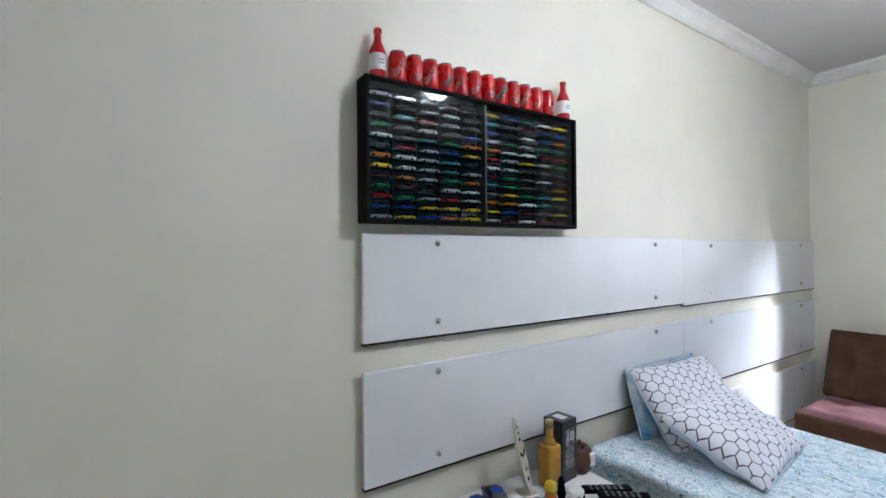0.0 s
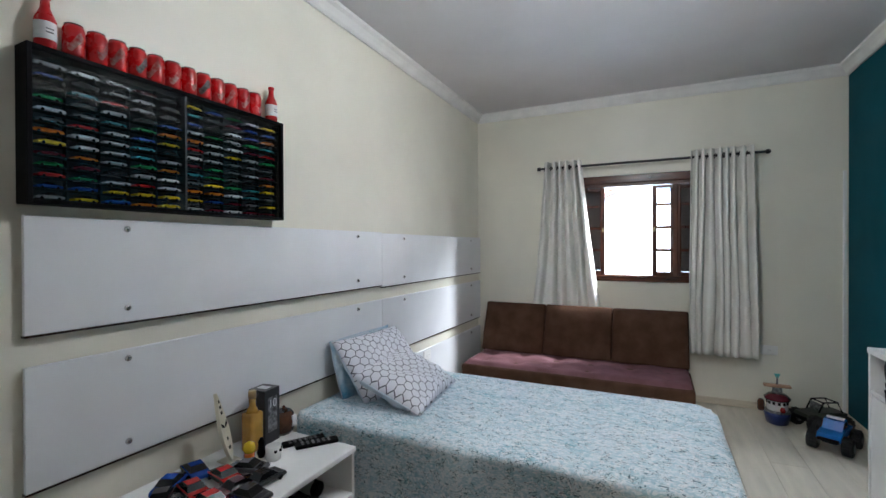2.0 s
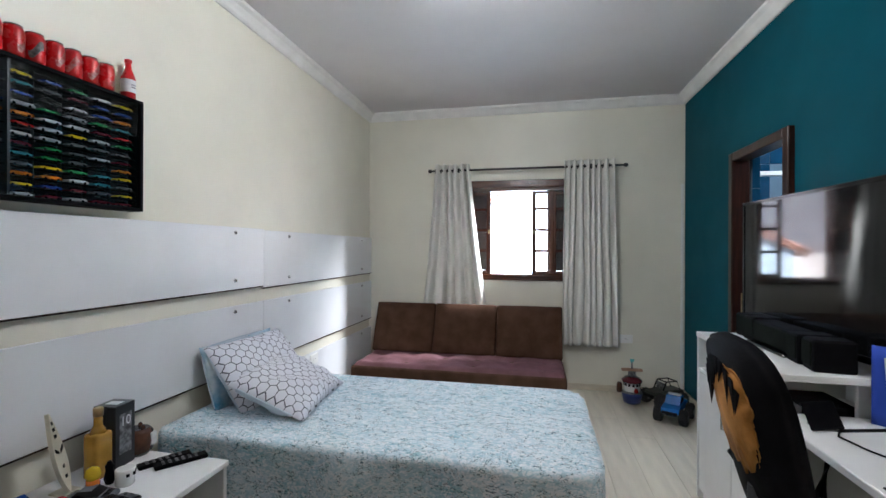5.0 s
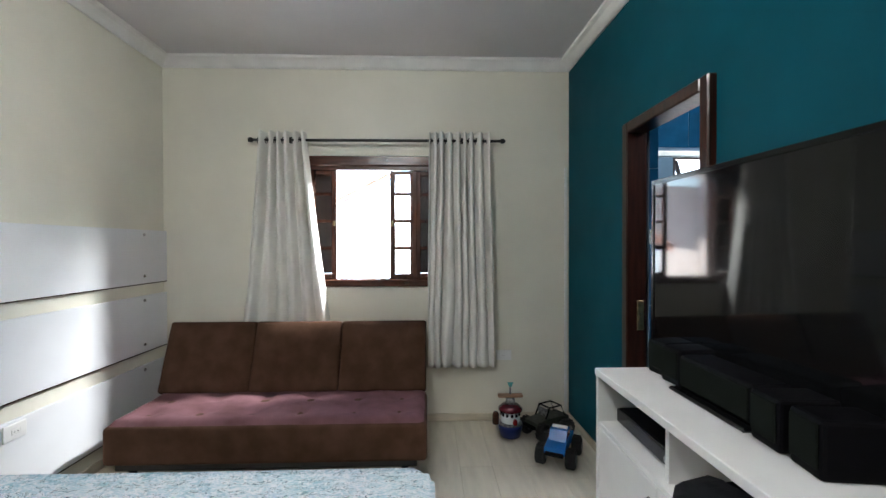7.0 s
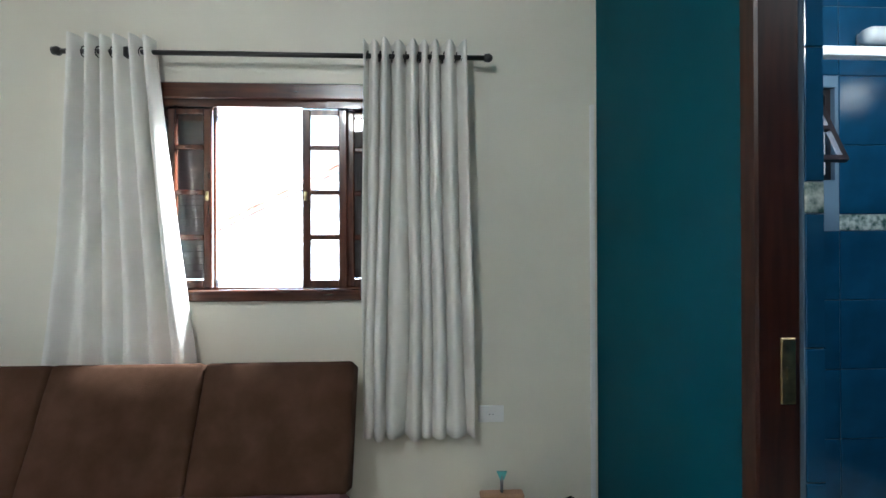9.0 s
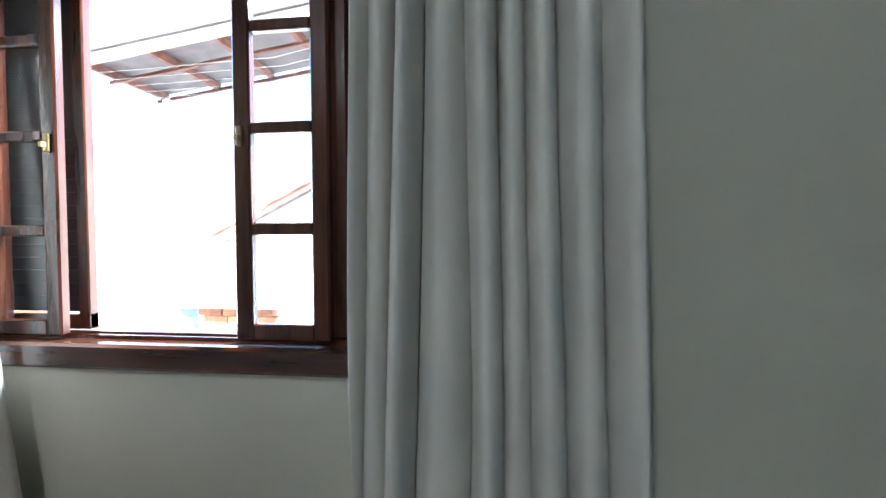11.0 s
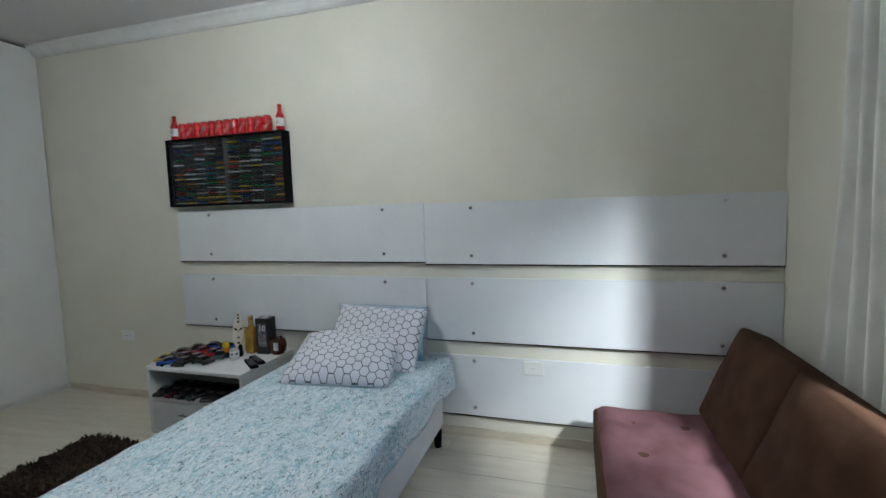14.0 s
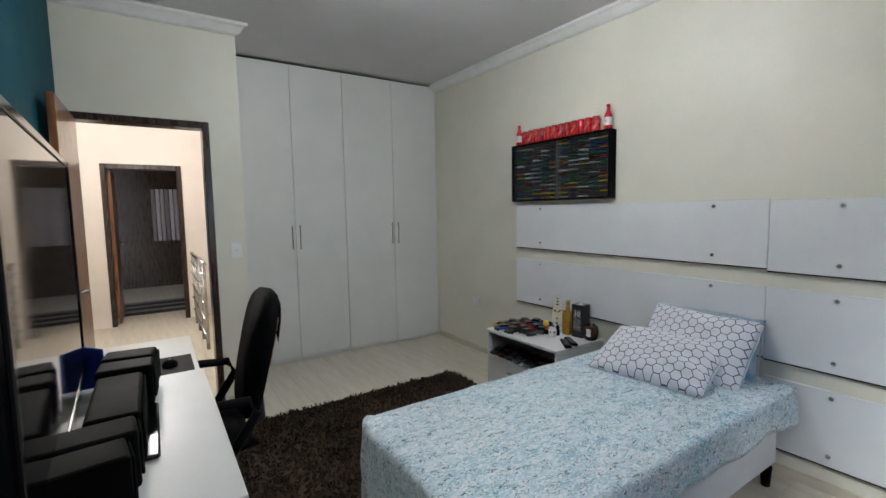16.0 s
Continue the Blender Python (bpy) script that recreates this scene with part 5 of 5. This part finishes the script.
def toy_ship():
    t = thing("toy_ship", (2.50, -0.30, 0), "toy ship with a navy hull, white cabin and red roof", "toy ship")
    part("hull", lathe(bmesh.new(), [(0.045, 0), (0.068, 0.012), (0.082, 0.075), (0.084, 0.095)], 20), NAVYPL, t)
    part("deck", lathe(bmesh.new(), [(0.084, 0.095), (0.080, 0.105), (0.066, 0.108)], 20), PRINT, t)
    cb = part("cabin", lathe(bmesh.new(), [(0.062, 0.105), (0.066, 0.12), (0.062, 0.185)], 20), WHITECER, t)
    for k in range(7):
        a = -math.pi / 2 + (k - 3) * 0.5
        part("porthole", cube(-0.008, 0.008, -0.004, 0.004, -0.01, 0.01), BLACKPL, cb).matrix_basis = pose(0.064 * math.cos(a), 0.064 * math.sin(a), 0.165, 0, 0, math.degrees(a) + 90)
    part("red_figure", lathe(bmesh.new(), [(0.014, 0.11), (0.018, 0.125), (0.010, 0.145)], 10, (0.02, -0.072, 0)), CAR_PAINTS[0], t)
    part("roof", lathe(bmesh.new(), [(0.080, 0.185), (0.084, 0.20), (0.058, 0.225), (0.035, 0.232)], 20), CAR_PAINTS[10], t)
    part("tower", lathe(bmesh.new(), [(0.034, 0.23), (0.030, 0.275)], 14), PRINT, t)
    part("cross_plank", cube(-0.085, 0.085, -0.022, 0.022, 0.275, 0.295, 0.005), mat("tan_toy_wood", (0.42, 0.24, 0.15), 0.6), t)
    part("mast", tube(bmesh.new(), [(0, 0, 0.295), (0, 0, 0.36)], 0.006), PRINT, t)
    part("pennant", prism(bmesh.new(), [(-0.02, 0.375), (0.02, 0.375), (0.008, 0.345), (-0.008, 0.345)], -0.005, 0.005, "y"), mat("aqua_toy_plastic", (0.10, 0.45, 0.45), 0.4), t)
    part("side_basket", lathe(bmesh.new(), [(0.018, 0.09), (0.024, 0.10), (0.022, 0.16), (0.014, 0.175)], 12, (-0.10, 0.0, 0)), BARREL, t)


toy_ship()

# ---- flag, laptop and pens at the desk ----
fl = thing("club_flag", pose(2.93, -2.70, 0.727, 0, 0, 42) @ Matrix.Diagonal((1, 0.85, 0.88, 1)), "royal blue cloth flag with a white shield behind the desk", "flag")
b = bmesh.new()
g = [[b.verts.new((-0.006 - 0.005 * math.sin(7 * u + 2 * v), -0.20 + 0.40 * u, 0.30 * v)) for v in [j / 6 for j in range(7)]] for u in [i / 20 for i in range(21)]]
for i in range(20):
    for j in range(6):
        b.faces.new((g[i][j], g[i][j + 1], g[i + 1][j + 1], g[i + 1][j])).smooth = True
cl = part("cloth", b, FLAGBLUE, fl)
cl.modifiers.new("thickness", "SOLIDIFY").thickness = 0.003
sh_o = [(-0.16, 0.26), (-0.08, 0.275), (0, 0.262), (0.08, 0.275), (0.16, 0.26), (0.15, 0.12), (0.08, 0.03), (0, 0.0), (-0.08, 0.03), (-0.15, 0.12)]
part("shield_border", prism(bmesh.new(), [(a, c) for a, c in sh_o], -0.020, -0.017, "x"), FLAGWHITE, fl)
part("shield", prism(bmesh.new(), [(a * 0.93, 0.008 + c * 0.94) for a, c in sh_o], -0.022, -0.020, "x"), FLAGBLUE, fl)
part("emblem", prism(bmesh.new(), [(a * 0.82, 0.02 + min(c, 0.20) * 0.9) for a, c in sh_o], -0.024, -0.022, "x"), FLAGWHITE, fl)
part("crest_mark", lathe(bmesh.new(), [(0.018, -0.026), (0.026, -0.025), (0.018, -0.024)], 18, (0, 0, 0.12), "x"), BLACKPL, fl)
mp_ = thing("mouse_pad", (2.63, -3.18, 0.725), "black mouse pad with a dark mouse on the desk", "mouse pad")
part("pad", cube(-0.09, 0.12, -0.13, 0.13, 0, 0.004, 0.001), RUBBER, mp_)
mo = thing("computer_mouse", (2.63, -3.16, 0.729), "small black computer mouse on its pad", "computer mouse")
part("shell", smooth(lathe(bmesh.new(), [(0.030, 0), (0.032, 0.008), (0.026, 0.022), (0.012, 0.030)], 14)), BLACKPL, mo)
part("wheel", cube(-0.006, 0.006, -0.003, 0.003, 0.028, 0.034, 0.001), PRINT, mo)
tb = thing("tablet", (2.63, -2.66, 0.725), "dark tablet leaning on a small stand on the desk", "tablet")
sl = part("slab", cube(-0.06, 0.06, -0.005, 0.005, 0, 0.09, 0.003), BLACKPL, tb)
sl.matrix_basis = pose(0, -0.02, 0.004, -28, 0, 20)
part("stand", prism(bmesh.new(), [(-0.02, 0), (0.04, 0), (0.03, 0.04)], -0.03, 0.03, "x"), PRINT, tb)
pe = thing("antenna", (2.66, -2.68, 0.725), "thin black antenna with a cable on the desk", "antenna")
part("rod", tube(bmesh.new(), [(0, 0, 0.004), (0.05, -0.15, 0.07), (0.07, -0.22, 0.10)], 0.005), BLACKPL, pe)
part("cable", tube(bmesh.new(), [(0, 0, 0.005), (-0.03, -0.05, 0.004), (-0.01, -0.14, 0.004), (0.04, -0.25, 0.004), (0.0, -0.36, 0.004)], 0.003), BLACKPL, pe)

# ---- ceiling lamp ----
cl_ = thing("ceiling_lamp", (1.5, -2.55, roof(-2.55) + 0.001), "flush round white ceiling lamp, lit", "ceiling lamp")
part("base", lathe(bmesh.new(), [(0.11, -0.03), (0.12, -0.01), (0.12, 0.0)], 24), SWITCH, cl_)

# ---- outside the window ----
struct("ground", cube(-150, 150, 0.5, 250, -3.2, -3.0), CONCRETE, "grey concrete yard below the window", "ground")
struct("facade_far", cube(-9, 9, 6.8, 7.0, -3, 2.75), WHITEWASH, "sunlit whitewashed neighbouring wall", "facade")
nh = thing("neighbour_house", (1.60, 4.0, -2.88), "pale blue outbuilding with a gabled terracotta roof", "house")
part("wall", prism(bmesh.new(), [(-2.5, -0.12), (2.5, -0.12), (2.5, 4.18), (0, 5.43), (-2.5, 4.18)], 0, 2.2, "y"), PALEBLUE, nh)
tile_me = mesh_of(prism(bmesh.new(), [(0.11 * math.cos(math.pi * k / 6), 0.055 * math.sin(math.pi * k / 6)) for k in range(7)], -0.21, 0.21, "y", True), "roof_tile", TERRA)
for sx in (-1, 1):
    rf = part("roof", prism(bmesh.new(), [(sx * 2.7, 4.09), (0, 5.44), (0, 5.49), (sx * 2.7, 4.14)], -0.10, 2.3, "y"), TERRA, nh)
    for i in range(8):
        for j in range(11):
            ti = new("roof_tile", tile_me)
            ti.parent = rf
            d = 0.17 + i * 0.335
            ti.matrix_basis = pose(sx * d, -0.03 + j * 0.215, 5.50 - d * 0.5 + 0.006 * (i % 2), 0, sx * 26.6, 0) @ pose(0, 0, 0, 0, 0, 90)
ld = solid("yard_wall", cube(-3.2, 0.3, 2.9, 3.35, -3.0, 0.38, 0.01), WHITEWASH, "low sunlit whitewashed yard wall", "wall", kind="structure")
brick_me = mesh_of(cube(-0.12, 0.12, -0.06, 0.06, 0, 0.075, 0.005), "brick", BRICK)
pb = thing("brick_stack", (-0.25, 3.1, 0.38), "stack of loose hollow bricks under a concrete slab", "brick stack")
for i in range(3):
    for k in range(3):
        q = new("brick", brick_me)
        q.parent = pb
        q.matrix_basis = pose(-0.26 + 0.25 * k + 0.05 * (i % 2), 0, 0.078 * i)
part("slab", cube(-0.5, 0.45, -0.16, 0.16, 0.236, 0.285, 0.008), CONCRETE, pb)
ba = thing("water_barrel", (-0.85, 3.1, 0.38), "blue plastic water barrel on the yard wall", "barrel")
part("drum", lathe(bmesh.new(), [(0.13, 0), (0.15, 0.02), (0.155, 0.2), (0.15, 0.38), (0.13, 0.40)], 20), mat("faded_blue_barrel", (0.25, 0.42, 0.62), 0.5), ba)
for z in (0.13, 0.27):
    part("hoop", lathe(bmesh.new(), [(0.152, z), (0.162, z + 0.01), (0.152, z + 0.02)], 20), mat("faded_blue_barrel", (0.25, 0.42, 0.62), 0.5), ba)
aw = thing("awning", (-3.95, 5.0, 3.72), "sheet roof on wooden beams over a terrace", "awning")
RISE = 0.14
part("sheet", prism(bmesh.new(), [(-0.05, 0.15), (6.4, 0.15 + 6.4 * RISE), (6.4, 0.18 + 6.4 * RISE), (-0.05, 0.18)], -0.12, 1.75, "y"), ZINC, aw)
beam_wood = mat("reddish_roof_beam", (0.16, 0.075, 0.055), 0.7, vary=0.2)
part("fascia", prism(bmesh.new(), [(-0.05, 0.0), (6.4, 6.4 * RISE), (6.4, 0.148 + 6.4 * RISE), (-0.05, 0.148)], -0.06, 0.0, "y"), mat("pale_fascia_board", (0.70, 0.62, 0.58), 0.7, vary=0.06), aw)
for i in range(7):
    x = 0.12 + 1.02 * i
    part("joist", prism(bmesh.new(), [(x, 0.03 + x * RISE), (x + 0.07, 0.03 + x * RISE), (x + 0.07, 0.147 + x * RISE), (x, 0.147 + x * RISE)], 0.0, 1.70, "y"), beam_wood, aw)
for y in (0.62, 1.62):
    part("purlin", prism(bmesh.new(), [(0, 0.0), (6.4, 6.4 * RISE), (6.4, 0.05 + 6.4 * RISE), (0, 0.05)], y, y + 0.06, "y"), beam_wood, aw)
for x in (0.2, 6.1):
    part("post", cube(x - 0.06, x + 0.06, 1.58, 1.70, -6.72, 0.04 + x * RISE), WHITEWASH, aw)
for i in range(5):
    part("clothes_line", tube(bmesh.new(), [(0.2, 0.2 + 0.3 * i, 0.02), (3.0, 0.2 + 0.3 * i, 0.10), (6.2, 0.2 + 0.3 * i, 0.72)], 0.006, 5), STEEL, aw)
struct("facade_brick", cube(-7.5, -4.75, 5.1, 5.3, -3, 3.1), BRICK, "unplastered orange brick neighbouring wall", "facade")

# ---- floor planks ----
rnd = random.Random(3)
for i in range(16):
    x0 = 0.003 + i * 0.193
    x1 = min(x0 + 0.1915, 3.08)
    y = -5.08 - rnd.uniform(0, 0.9)
    while y < -0.01:
        y0, y1 = max(y, -5.08), min(y + 1.2, -0.002)
        if y1 - y0 > 0.05:
            if x1 - x0 > 0.05:
                q = new("plank", mesh_of(cube(0, x1 - x0, 0, y1 - y0 - 0.0015, -0.008, 0.0, 0.001), "plank", LAMINATE))
                q.parent, q.location = FLOOR, (x0, y0, 0)
        y += 1.2
for i in range(8):
    for j in range(7):
        q = new("plank", mesh_of(cube(0, 0.1915, 0, 1.198, -0.008, 0.0, 0.001), "plank", LAMINATE))
        q.parent, q.location = FLOOR, (2.09 + i * 0.193, -5.085 - 1.2 * (j + 1), 0)

# ---- bathroom tiles ----
tile_mesh = mesh_of(cube(0, 0.245, -0.006, 0, 0, 0.325, 0.002), "tile", BLUETILE)
half_mesh = mesh_of(cube(0, 0.245, -0.006, 0, 0, 0.075, 0.002), "tile", PALETILE)


def tiled(wall, m, cols, skip=None):
    z = 0.0
    for r in range(9):
        border = r == 4
        for c in range(cols):
            x = c * 0.248
            if not (skip and skip(x, z)):
                q = new("border_tile" if border else "tile", half_mesh if border else tile_mesh)
                q.parent = wall
                q.matrix_basis = m @ pose(x, 0, z)
        z += 0.078 if border else 0.328


tiled(BN, pose(3.175, 0, 0.01), 6, lambda x, z: 3.175 + x + 0.245 > 3.80 and 3.175 + x < 4.15 and z + 0.3 > 1.57 and z < 1.98)
tiled(BE, pose(4.6, 0, 0.01, 0, 0, -90), 10)
tiled(BS, pose(4.6, -2.5, 0.01, 0, 0, 180), 6)
jm = mesh_of(cube(0, 0.048, -0.006, 0, 0, 0.325, 0.002), "tile", BLUETILE)
jb = mesh_of(cube(0, 0.048, -0.006, 0, 0, 0.075, 0.002), "tile", PALETILE)
z = 0.01
for r in range(8):
    q = new("border_tile" if r == 4 else "tile", jb if r == 4 else jm)
    q.parent, q.location = BJ, (3.126, -0.970, z)
    z += 0.078 if r == 4 else 0.328
